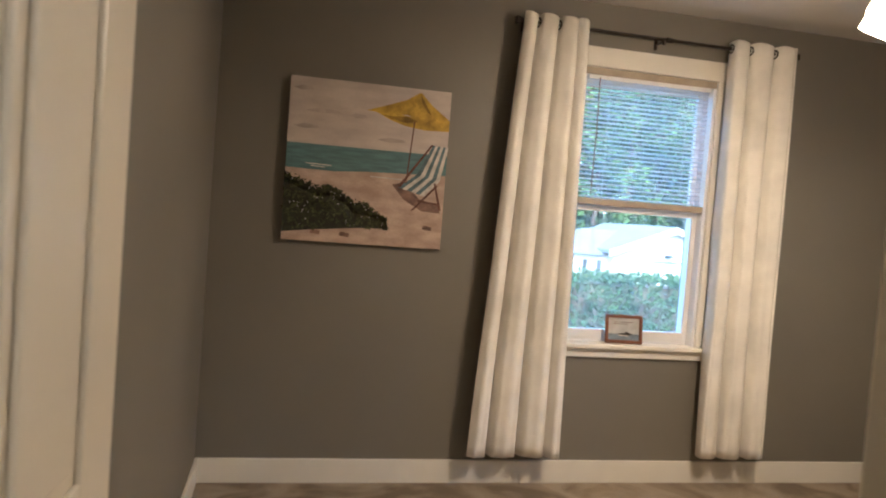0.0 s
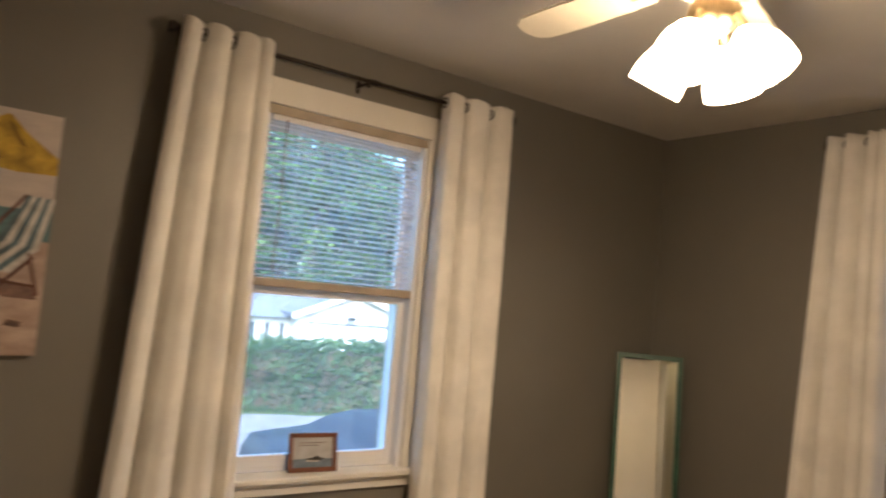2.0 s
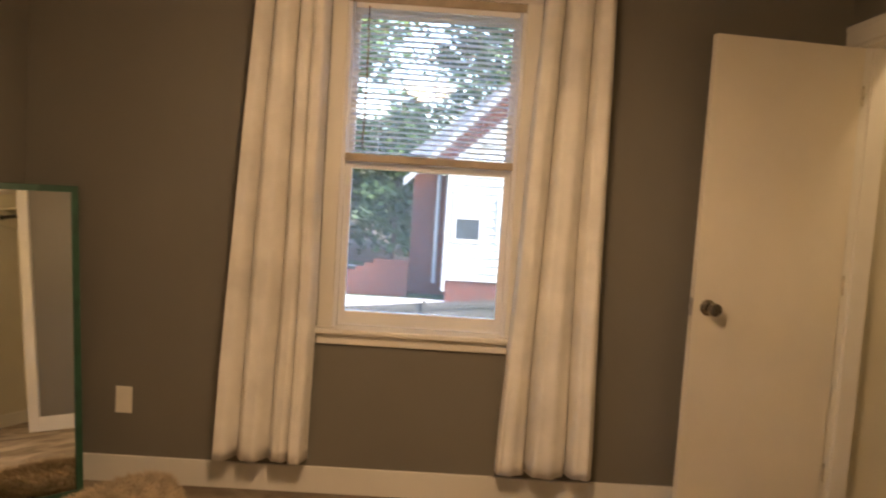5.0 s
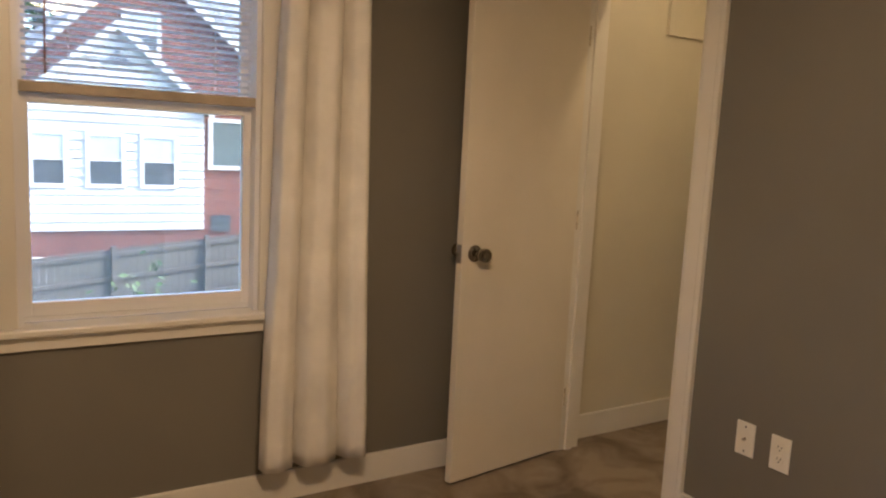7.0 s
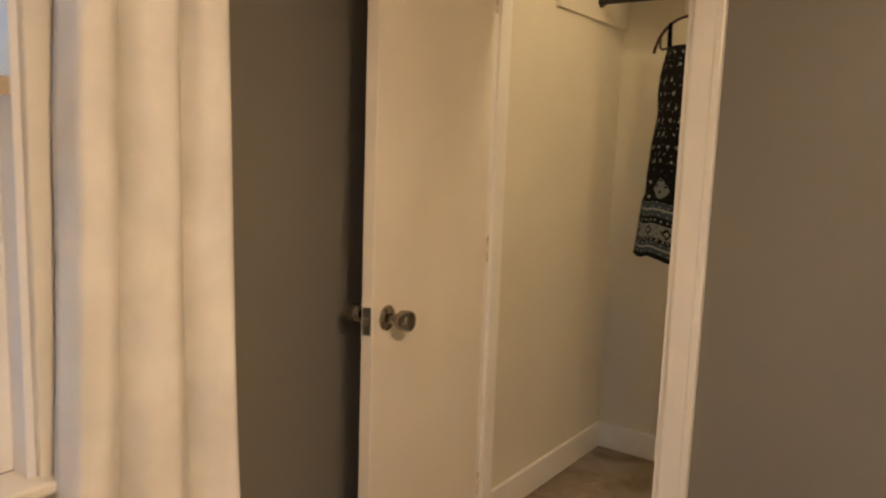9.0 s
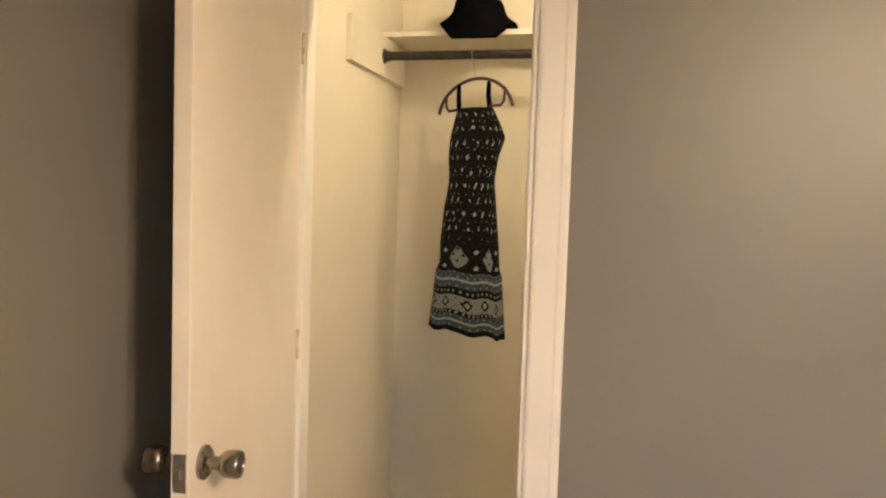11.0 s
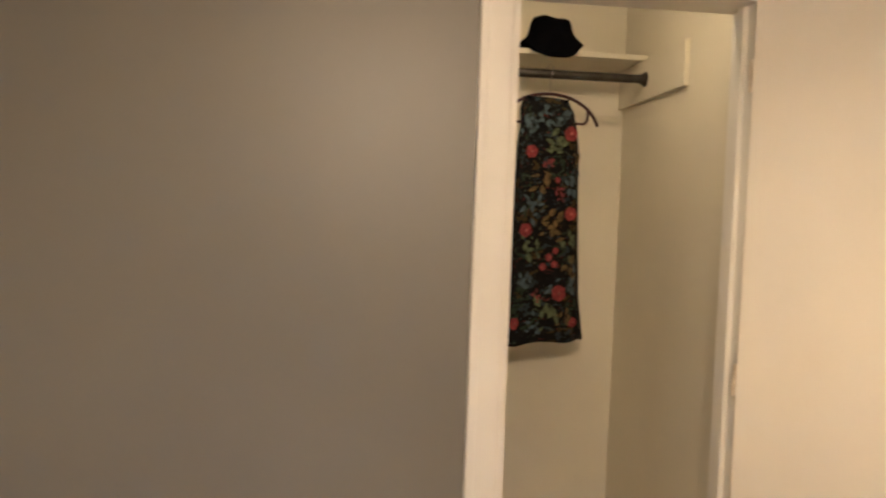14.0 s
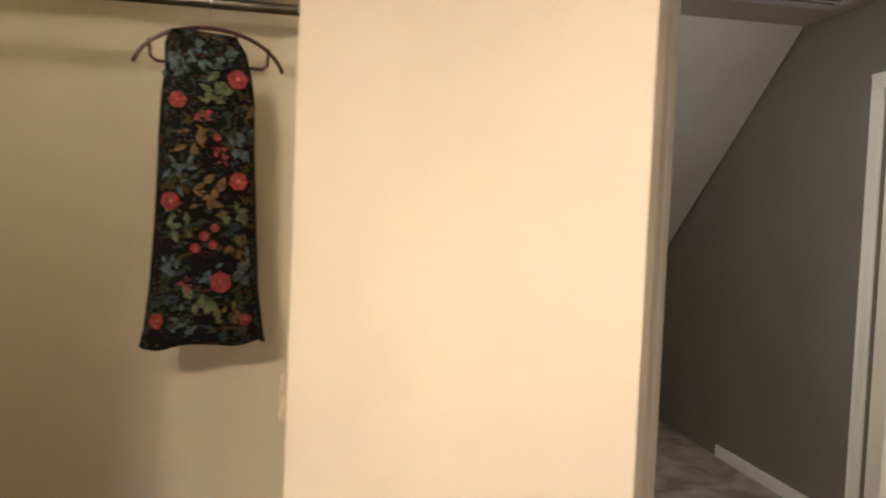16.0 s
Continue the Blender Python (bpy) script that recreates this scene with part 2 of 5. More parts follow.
baseboard([
    (XW, XE, YN - BT, YN), (XE - BT, XE, YS, YN - BT), (XW, XW + BT, YS, YN - BT),
    (B1 + 0.08, A0 - 0.08, YS, YS + BT), (D1 + 0.08, B0 - 0.08, YS, YS + BT),
    (CX1 - BT, CX1, BACK + BT, YS - WT - 0.012), (2.52, CX1, BACK, BACK + BT), (CX0, 2.42, BACK, BACK + BT), (CX0, CX0 + BT, BACK + BT, YS - WT - 0.012)])
baseboard([(XH, XH + BT, -2.29, -1.16), (XH, XH + BT, -0.24, YS - WT)], TRIM, 0.072)

# door frames: moulded casing and jamb


def casing_board(p0, p1, wide, out, side, material, parent):
    """A moulded board from p0 to p1, its width along side and its thickness along out."""
    p0, p1, out, side = Vector(p0), Vector(p1), Vector(out), Vector(side)
    bm = bmesh.new()
    prof = [(0, 0), (0, 0.012), (0.08, 0.0150), (0.14, 0.0158), (0.5, 0.0168), (0.72, 0.0172), (0.79, 0.0196), (0.95, 0.0202), (1, 0.018), (1, 0)]
    a = [bm.verts.new(p0 + side * (u * wide) + out * d) for u, d in prof]
    b = [bm.verts.new(p1 + side * (u * wide) + out * d) for u, d in prof]
    for i in range(len(a)):
        j = (i + 1) % len(a)
        bm.faces.new((a[i], a[j], b[j], b[i]))
    bm.faces.new(a)
    bm.faces.new(b)
    bmesh.ops.recalc_face_normals(bm, faces=bm.faces)
    return part("casing", bm, material, parent)


def door_frame(name, x0, x1, face, back, label, cw=0.085, far=True, material=TRIM):
    f = tagged(new(name), label, "door frame", "", "structure")
    for yy, o in ((face, 1), (back, -1)) if far else ((face, 1),):
        casing_board((x0, yy, 0), (x0, yy, DOOR_TOP), cw, (0, o, 0), (-1, 0, 0), material, f)
        casing_board((x1, yy, 0), (x1, yy, DOOR_TOP), cw, (0, o, 0), (1, 0, 0), material, f)
        casing_board((x0 - cw, yy, DOOR_TOP), (x1 + cw, yy, DOOR_TOP), cw, (0, o, 0), (0, 0, 1), material, f)
    part("jamb", box(x0, x0 + 0.014, back, face + 0.003, 0, DOOR_TOP), material, f)
    part("jamb", box(x1 - 0.014, x1, back, face + 0.003, 0, DOOR_TOP), material, f)
    part("head", box(x0 + 0.014, x1 - 0.014, back, face + 0.003, DOOR_TOP - 0.014, DOOR_TOP), material, f)
    for a, b in ((x0 + 0.014, x0 + 0.026), (x1 - 0.026, x1 - 0.014)):
        part("stop", box(a, b, face - 0.085, face - 0.05, 0, DOOR_TOP - 0.014), material, f)
    return f


fA = door_frame("door_frame_1", A0, A1, YS, YS - WT - 0.012, "cream-white moulded closet door frame", far=False)
fB = door_frame("door_frame_2", B0, B1, YS, YS - WT - 0.012, "cream-white moulded closet door frame", far=False)
fD = door_frame("door_frame_3", D0, D1, YS, YS - WT, "white moulded bedroom door frame", cw=0.07)
part("strike_plate", box(A0 + 0.0135, A0 + 0.0155, YS - 0.035, YS - 0.005, 0.91, 0.975), KNOBM, fA, "small worn strike plate")
part("strike_plate", box(B1 - 0.0155, B1 - 0.0135, YS - 0.035, YS - 0.005, 0.91, 0.975), KNOBM, fB, "small worn strike plate")
hf = tagged(new("door_frame_4"), "white moulded frame of a closed hallway door", "door frame", "", "structure")
casing_board((XH, -1.085, 0), (XH, -1.085, DOOR_TOP), 0.07, (1, 0, 0), (0, -1, 0), TRIM, hf)
casing_board((XH, -0.315, 0), (XH, -0.315, DOOR_TOP), 0.07, (1, 0, 0), (0, 1, 0), TRIM, hf)
casing_board((XH, -1.155, DOOR_TOP), (XH, -0.245, DOOR_TOP), 0.07, (1, 0, 0), (0, 0, 1), TRIM, hf)
tagged(finish("door_4", box(XH - 0.06, XH - 0.02, -1.083, -0.317, 0.01, DOOR_TOP - 0.003, 0.003), DOORM), "closed white hallway door", "door", "", "structure")

# doors: local origin at the hinge's foot, the leaf along +x, faces at y 0 and -0.035


def knob(parent, m):
    k = part("door_knob", lathe([(0.0, 0.0), (0.033, 0.0), (0.033, 0.006), (0.026, 0.012), (0.0135, 0.014), (0.0125, 0.034), (0.0195, 0.037), (0.0255, 0.046), (0.0268, 0.058), (0.0268, 0.070), (0.0245, 0.0745), (0.017, 0.0755), (0.016, 0.0735), (0.0, 0.0735)], 28, m), KNOBM, parent, "round chrome door knob", True)
    return k


def slab_door(name, label, wide, m, left=True):
    """A flat door. left: which side the knuckles of the hinges sit on."""
    d = thing(name, label, "door", m, "flush closet doors", "structure")
    part("leaf", box(0.004, wide, -0.035, 0, 0.015, DOOR_TOP - 0.018, 0.002), DOORM, d)
    for s, y in ((1, 0.0), (-1, -0.035)):
        knob(d, Matrix.Translation((wide - 0.062, y, 0.942)) @ Euler((radians(-90 * s), 0, 0)).to_matrix().to_4x4())
    lp = part("latch_plate", box(wide - 0.001, wide + 0.0015, -0.030, -0.005, 0.905, 0.977, 0.0005), CHROME, d, "chrome latch plate")
    part("latch_bolt", box(wide + 0.001, wide + 0.010, -0.023, -0.012, 0.932, 0.950, 0.002), CHROME, lp)
    for z in (0.22, 1.02, 1.80):
        bm = lathe([(0, -0.004), (0.0028, -0.002), (0.0042, 0), (0.0042, 0.025), (0.0037, 0.0258), (0.0042, 0.0266), (0.0042, 0.051), (0.0037, 0.0518), (0.0042, 0.0526), (0.0042, 0.077), (0.0028, 0.079), (0, 0.081)], 10, Matrix.Translation((0.0, 0.005 if left else -0.040, z)))
        part("hinge", bm, HINGEM, d, "dull brass hinge", True)
    return d


def turn_door(hx, hy, fx, fy):
    return pose(hx, hy, 0, 0, 0, math.degrees(math.atan2(fy - hy, fx - hx)))


slab_door("door_1", "flat cream-white closet door standing open beside a window", 0.652, turn_door(3.790, YS - 0.015, 3.703, 1.10), True)
slab_door("door_2", "flat cream-white closet door standing half open", 0.652, turn_door(1.150, YS + 0.005, 0.690, 0.935), False)
# entry door: six moulded panels, folded back along the west wall
d3 = thing("door_3", "white panelled bedroom door standing open along the wall", "door", turn_door(D0 + 0.05, YS + 0.012, -0.090, 1.365), "", "structure")
LEAF = 0.835
part("leaf", box(0.004, LEAF, -0.001, 0.034, 0.015, DOOR_TOP - 0.018, 0.002), DOORM, d3)
for x0, x1 in ((0.12, 0.385), (0.47, 0.715)):
    for z0, z1 in ((0.22, 0.85), (0.98, 1.58), (1.69, 1.91)):
        boxes_rows = [(x0, x0 + 0.022, -0.009, -0.001, z0, z1), (x1 - 0.022, x1, -0.009, -0.001, z0, z1), (x0 + 0.022, x1 - 0.022, -0.009, -0.001, z0, z0 + 0.022), (x0 + 0.022, x1 - 0.022, -0.009, -0.001, z1 - 0.022, z1)]
        mo = part("panel_moulding", boxes(boxes_rows, 0.003), DOORM, d3)
        part("panel", box(x0 + 0.045, x1 - 0.045, -0.009, -0.001, z0 + 0.045, z1 - 0.045, 0.003), DOORM, mo)

# windows: built facing -y at the wall's inner face, origin at the sill's middle


def window(name, label, m):
    w = thing(name, label, "window", m, "double-hung bedroom windows", "structure")
    h, z0, z1 = WHALF, WZ0, WZ1
    cw = 0.063
    part("casing", box(-h - cw, -h, -0.019, 0, z0, z1, 0.003), TRIM, w)
    part("casing", box(h, h + cw, -0.019, 0, z0, z1, 0.003), TRIM, w)
    part("casing", box(-h - cw, h + cw, -0.021, 0, z1, z1 + 0.10, 0.003), TRIM, w)
    part("window_sill", box(-h - cw - 0.02, h + cw + 0.02, -0.052, 0.06, z0 - 0.024, z0, 0.006), TRIM, w)
    part("apron", boxes([(-h - cw, h + cw, -0.020, 0, z0 - 0.072, z0 - 0.024), (-h - cw, h + cw, -0.026, 0, z0 - 0.042, z0 - 0.024)], 0.003), TRIM, w)
    part("frame", boxes([(-h, -h + 0.016, 0.0, 0.16, z0, z1), (h - 0.016, h, 0.0, 0.16, z0, z1), (-h + 0.016, h - 0.016, 0.0, 0.16, z1 - 0.03, z1), (-h + 0.016, h - 0.016, 0.06, 0.16, z0, z0 + 0.018)]), VINYL, w)
    mz = 1.435
    for nm, y0, y1, a, b in (("lower_sash", 0.055, 0.085, z0 + 0.018, mz + 0.018), ("upper_sash", 0.095, 0.125, mz - 0.018, z1 - 0.03)):
        x = h - 0.016
        s = part(nm, boxes([(-x, -x + 0.027, y0, y1, a, b), (x - 0.027, x, y0, y1, a, b), (-x + 0.027, x - 0.027, y0, y1, b - 0.036, b), (-x + 0.027, x - 0.027, y0, y1, a, a + 0.045)], 0.002), VINYL, w)
        p = part("pane", box(-x + 0.026, x - 0.026, (y0 + y1) / 2 - 0.002, (y0 + y1) / 2 + 0.002, a + 0.04, b - 0.032), GLASS, s, "clear window glass")
        p.visible_shadow = False
    return w


def blind(m, wand):
    b = thing("window_blind", "white mini blind lowered to half height, slats open", "blind", m, "mini blinds in the windows")
    x = WHALF - 0.028
    part("headrail", box(-x, x, 0.006, 0.042, WZ1 - 0.058, WZ1 - 0.031, 0.003), VINYL, b)
    part("valance", box(-WHALF + 0.002, WHALF - 0.002, -0.004, 0.004, WZ1 - 0.036, WZ1 - 0.001, 0.002), BROWNRAIL, b, "tan wooden head strip")
    n, z0, z1 = 27, 1.490, WZ1 - 0.068
    sl = bmesh.new()
    pr = [(-0.0125, -0.0012), (-0.006, 0.0006), (0, 0.0012), (0.006, 0.0006), (0.0125, -0.0012)]
    up = [[sl.verts.new((s * x, y, z)) for y, z in pr] for s in (-1, 1)]
    dn = [[sl.verts.new((s * x, y, z - 0.0007)) for y, z in pr] for s in (-1, 1)]
    for q in range(4):
        sl.faces.new((up[0][q], up[1][q], up[1][q + 1], up[0][q + 1]))
        sl.faces.new((dn[0][q + 1], dn[1][q + 1], dn[1][q], dn[0][q]))
    sl.faces.new((up[0][0], dn[0][0], dn[1][0], up[1][0]))
    sl.faces.new((up[0][4], up[1][4], dn[1][4], dn[0][4]))
    first = part("slat", sl, SLATM, b)
    for i in range(n):
        o = first if i == 0 else new("slat", first.data)
        o.parent = b
        o.matrix_local = pose(0, 0.026, z0 + (z1 - z0) * i / (n - 1), -13 + 2 * math.sin(i * 1.7))
    part("bottom_rail", box(-WHALF + 0.002, WHALF - 0.002, 0.006, 0.040, 1.447, 1.480, 0.004), BROWNRAIL, b, "tan blind bottom rail")
    part("wand", tube([(wand, 0.002, WZ1 - 0.05), (wand + 0.004, 0.0, 1.8), (wand, 0.002, 1.5)], 0.0035, 8), WOODF, b, "thin tilt wand")
    for cx in (-0.22, 0.22):
        part("cord", tube([(cx, 0.014, WZ1 - 0.06), (cx, 0.014, 1.48)], 0.0012, 5), SLATM, b)
    return b


MW1, MW2 = pose(W1, YN, 0), pose(XE, W2, 0, 0, 0, -90)
window("window_1", "white double-hung window with painted wooden casing", MW1)
window("window_2", "white double-hung window with painted wooden casing", MW2)
blind(MW1, -0.285)
blind(MW2, -0.285)


# curtains and rods: same local frame, rod at y -0.08
def curtain_rod(m, l, r):
    c = thing("curtain_rod", "dark bronze metal curtain rod with square end caps", "curtain rod", m, "curtain rods above the windows")
    part("rod", tube([(l + 0.03, -0.08, 2.30), (r - 0.03, -0.08, 2.30)], 0.0085, 14), ROD, c)
    part("rod_sleeve", tube([(0.02, -0.08, 2.30), (0.05, -0.08, 2.30)], 0.0125, 14), ROD, c)
    for x, s in ((l, 1), (r, -1)):
        part("end_cap", lathe([(0.0, 0), (0.021, 0.0), (0.023, 0.004), (0.023, 0.012), (0.013, 0.034), (0.010, 0.036), (0, 0.036)], 4, Matrix.Translation((x, -0.08, 2.30)) @ Euler((0, radians(90 * s), 0)).to_matrix().to_4x4() @ Euler((0, 0, radians(45))).to_matrix().to_4x4()), ROD, c)
    for x in (0.0, l + 0.06, r - 0.06):
        part("bracket", boxes([(x - 0.006, x + 0.006, -0.085, -0.001, 2.283, 2.290), (x - 0.008, x + 0.008, -0.008, -0.001, 2.262, 2.312), (x - 0.006, x + 0.006, -0.096, -0.085, 2.270, 2.305)], 0.0015), ROD, c)
    return c


def curtain(m, t0, t1, b0, b1, folds, phase, label):
    """A gathered cloth panel between x t0..t1 at the rod and b0..b1 at the hem."""
    c = thing("curtain", label, "curtain", m, "off-white window curtains")
    bm = bmesh.new()
    nu, nv, ztop, zbot = 150, 40, 2.333, 0.172
    rows = []
    for j in range(nv + 1):
        v = j / nv
        row = []
        for i in range(nu + 1):
            u = i / nu
            e = v ** 0.9
            x = (t0 + (b0 - t0) * e) + u * ((t1 + (b1 - t1) * e) - (t0 + (b0 - t0) * e))
            ph = 2 * math.pi * folds * (u + 0.055 * math.sin(6.3 * u + phase) + 0.022 * math.sin(13 * u + 2 * phase)) + phase
            drift = 0.6 * noise.noise((u * 3.1 + phase, v * 1.1, 2.0)) * v
            amp = 0.052 + 0.020 * noise.noise((u * 4 + phase, v * 1.3, 7)) * (0.3 + v)
            s = 1 - 2 * abs(math.sin((ph + drift) / 2)) ** 0.6
            y = -0.086 + amp * s + 0.003 * math.sin(3 * ph + 4 * phase) * (0.4 + v) - 0.010 * v
            x += -0.13 * ((t1 - t0) / folds) * math.sin(ph + drift) + 0.012 * noise.noise((u * 2, v * 2.5, phase)) * v
            z = ztop + (zbot - ztop) * v + (0.006 * math.sin(ph) if j == 0 else 0) + 0.012 * noise.noise((u * 5, phase, 1)) * v
            row.append(bm.verts.new((x, min(y, -0.028), z)))
        rows.append(row)
    for a, b in zip(rows, rows[1:]):
        for i in range(nu):
            bm.faces.new((a[i], a[i + 1], b[i + 1], b[i]))
    p = part("cloth", bm, CURT, c, "", True)
    so = p.modifiers.new("thickness", 'SOLIDIFY')
    so.thickness, so.offset = 0.0035, 0
    # hem seam
    hm = bmesh.new()
    for k in (nv - 2,):
        pts = [v for v in ([Vector(w.co) for w in p.data.vertices[k * (nu + 1):(k + 1) * (nu + 1)]])]
        tube([q + Vector((0, -0.0022, 0)) for q in pts[::2]], 0.0010, 5, hm)
    part("hem_seam", hm, CURT, c, "stitched hem seam", True)
    # grommets where the cloth crosses the rod
    top = [Vector(w.co) for w in p.data.vertices[nu + 1:2 * (nu + 1)]]
    for q, w in zip(top, top[1:]):
        if (q.y + 0.08) * (w.y + 0.08) < 0:
            f = (q.y + 0.08) / (q.y - w.y)
            x, side = q.x + f * (w.x - q.x), (w - q).normalized()
            side.z = 0
            bm = bmesh.new()
            tube([Vector((x, -0.08, 2.30)) + side * (0.021 * math.cos(a)) + Vector((0, 0, 0.021 * math.sin(a))) for a in [2 * math.pi * k / 16 for k in range(17)]], 0.005, 8, bm)
            part("grommet", bm, ROD, c, "dark metal grommet", True)
    return c


curtain_rod(MW1, 1.135 - W1, 2.692 - W1)
curtain_rod(MW2, W2 - 2.965, W2 - 1.475)
LC = "off-white cotton curtain with grommets hanging beside a window"
curtain(MW1, 1.185 - W1, 1.492 - W1, 1.058 - W1, 1.508 - W1, 3.6, 0.4, LC)
curtain(MW1, 2.304 - W1, 2.668 - W1, 2.312 - W1, 2.680 - W1, 3.2, 0.05, LC)
curtain(MW2, W2 - 2.925, W2 - 2.66, W2 - 3.045, W2 - 2.655, 3.6, 1.2, LC)
curtain(MW2, W2 - 1.778, W2 - 1.512, W2 - 1.862, W2 - 1.455, 3.0, 0.05, LC)

# painting: canvas with painted shapes laid on in thin relief
PX, PZ, PS = 0.098, 1.164, 0.760
pt = thing("painting", "square beach painting of a yellow umbrella and deck chair on canvas", "painting", pose(PX, YN - 0.036, PZ))
PC = {
    "sky": mat("painted sky", (0.60, 0.52, 0.46), 0.6, 6, 0.10, 0.4, 90, color2=(0.48, 0.41, 0.37), stretch=(1, 1, 3)),
    "sea": mat("painted sea", (0.12, 0.23, 0.24), 0.6, 10, 0.15, 0.4, 90, color2=(0.08, 0.15, 0.17), stretch=(1, 1, 6)),
    "sand": mat("painted sand", (0.55, 0.42, 0.34), 0.6, 9, 0.15, 0.4, 90, color2=(0.38, 0.27, 0.21), stretch=(1, 1, 2)),
    "bush": mat("painted shrub", (0.022, 0.026, 0.010), 0.6, 22, 0.4, 0.6, 70, color2=(0.008, 0.009, 0.004)),
    "leaf": mat("painted leaves", (0.055, 0.062, 0.02), 0.6, 40, 0.4, 0.5, 70),
    "yellow": mat("painted yellow", (0.56, 0.36, 0.035), 0.6, 14, 0.25, 0.5, 70),
    "ochre": mat("painted ochre shade", (0.30, 0.18, 0.015), 0.6, 14, 0.25, 0.5, 70),
    "brown": mat("painted brown", (0.12, 0.045, 0.03), 0.6, 20, 0.2),
    "blue": mat("painted blue stripe", (0.10, 0.16, 0.19), 0.6, 20, 0.2),
    "white": mat("painted white", (0.62, 0.58, 0.54), 0.6, 20, 0.15),
    "streak": mat("painted cloud streak", (0.46, 0.39, 0.35), 0.6, 9, 0.12, 0.4, 90),
    "shade": mat("painted sand shade", (0.22, 0.13, 0.10), 0.6, 14, 0.3),
}
part("canvas", box(0, PS, 0, 0.034, 0, PS, 0.002), PC["sand"], pt)


def dab(name, outline, key, layer):
    part(name, prism([(u * PS, w * PS) for u, w in outline], -0.0006 * layer, 0.001), PC[key], pt)


dab("painted_sky", [(0, 0.585), (1, 0.585), (1, 1), (0, 1)], "sky", 1)
dab("painted_sea", [(0, 0.445), (0.3, 0.44), (0.5, 0.455), (1, 0.47), (1, 0.597), (0, 0.597)], "sea", 2)
for a, b, c in ((0.12, 0.28, 0.475), (0.52, 0.72, 0.425), (0.15, 0.24, 0.462)):
    dab("foam_line", [(a, c), (b, c - 0.004), (b, c + 0.002), (a, c + 0.006)], "white", 3)
rng = random.Random(5)
crest = [(0, 0.38), (0.05, 0.37), (0.12, 0.34), (0.2, 0.31), (0.28, 0.315), (0.36, 0.28), (0.42, 0.24), (0.5, 0.225), (0.55, 0.19), (0.6, 0.15), (0.66, 0.115)]
dab("painted_shrub", [(0, 0.05), (0.2, 0.075), (0.45, 0.10), (0.66, 0.11)] + crest[::-1], "bush", 3)
for k in range(46):
    u = 0.012 + 0.64 * k / 46
    w = np.interp(u, [p[0] for p in crest], [p[1] for p in crest])
    a, r = 0.5 + 2.1 * rng.random(), 0.02 + 0.035 * rng.random()
    dab("painted_twig", [(u - 0.016, w - 0.03), (u + 0.016, w - 0.03), (u + 0.012 + 0.5 * r * math.cos(a), w + 0.4 * r), (u + r * math.cos(a), w + r * math.sin(a)), (u - 0.012 + 0.4 * r * math.cos(a), w + 0.45 * r)], "bush", 3.5)
bm = bmesh.new()
for k in range(520):
    u = rng.random() * 0.64
    top = np.interp(u, [p[0] for p in crest], [p[1] for p in crest])
    w = 0.06 + u * 0.08 + (top - 0.02 - u * 0.08) * rng.random() ** 0.7
    r, a = 0.007 + 0.012 * rng.random(), rng.random() * 6.28
    vs = [bm.verts.new(((u + r * math.cos(a + q * 1.571) * (1.0 if q % 2 else 0.5)) * PS, -0.0026, (w + r * math.sin(a + q * 1.571) * (1.0 if q % 2 else 0.5)) * PS)) for q in range(4)]
    bm.faces.new(vs)
bmesh.ops.recalc_face_normals(bm, faces=bm.faces)
tagged(part("painted_leaves", bm, PC["leaf"], pt), kind="stuff")
bm = bmesh.new()
for k in range(38):
    u = rng.random() * 0.62
    top = np.interp(u, [p[0] for p in crest], [p[1] for p in crest])
    w = top - (top - 0.06 - u * 0.08) * rng.random() ** 2.0 + 0.012
    r_ = 0.002 + 0.003 * rng.random()
    bm.faces.new([bm.verts.new(((u + r_ * math.cos(q)) * PS, -0.0032, (w + r_ * math.sin(q)) * PS)) for q in (0, 1.05, 2.1, 3.14, 4.2, 5.2)])
tagged(part("painted_blossom", bm, PC["white"], pt, "tiny pale painted blossoms"), kind="stuff")
for a, b, c in ((0.02, 0.93, 0.12), (0.10, 0.80, 0.22), (0.36, 0.79, 0.12), (0.03, 0.70, 0.16), (0.55, 0.66, 0.18)):
    dab("cloud_streak", [(a, b), (a + c * 0.4, b - 0.012), (a + c, b - 0.004), (a + c * 0.9, b + 0.012), (a + c * 0.4, b + 0.018)], "streak", 2)
dab("umbrella_shade", [(0.5, 0.845), (0.62, 0.79), (0.72, 0.76), (0.85, 0.745), (1, 0.75), (1, 0.815), (0.9, 0.83), (0.75, 0.82), (0.62, 0.835)], "yellow", 3)
dab("umbrella_canopy", [(0.47, 0.835), (0.6, 0.88), (0.72, 0.925), (0.795, 0.975), (0.81, 0.975), (0.88, 0.905), (1.0, 0.82), (1, 0.81), (0.87, 0.82), (0.8, 0.8), (0.73, 0.83), (0.62, 0.82), (0.55, 0.83)], "yellow", 4)
dab("umbrella_underside", [(0.56, 0.82), (0.63, 0.813), (0.73, 0.82), (0.8, 0.793), (0.72, 0.78), (0.63, 0.795)], "ochre", 5)
dab("umbrella_fold", [(0.8, 0.97), (0.85, 0.895), (0.88, 0.845), (0.855, 0.855), (0.82, 0.905)], "ochre", 5)
dab("umbrella_pole", [(0.772, 0.795), (0.78, 0.795), (0.752, 0.405), (0.744, 0.405)], "brown", 5)
dab("chair_shadow", [(0.66, 0.39), (0.74, 0.41), (0.84, 0.31), (0.97, 0.28), (0.98, 0.23), (0.86, 0.235), (0.74, 0.3)], "shade", 3)
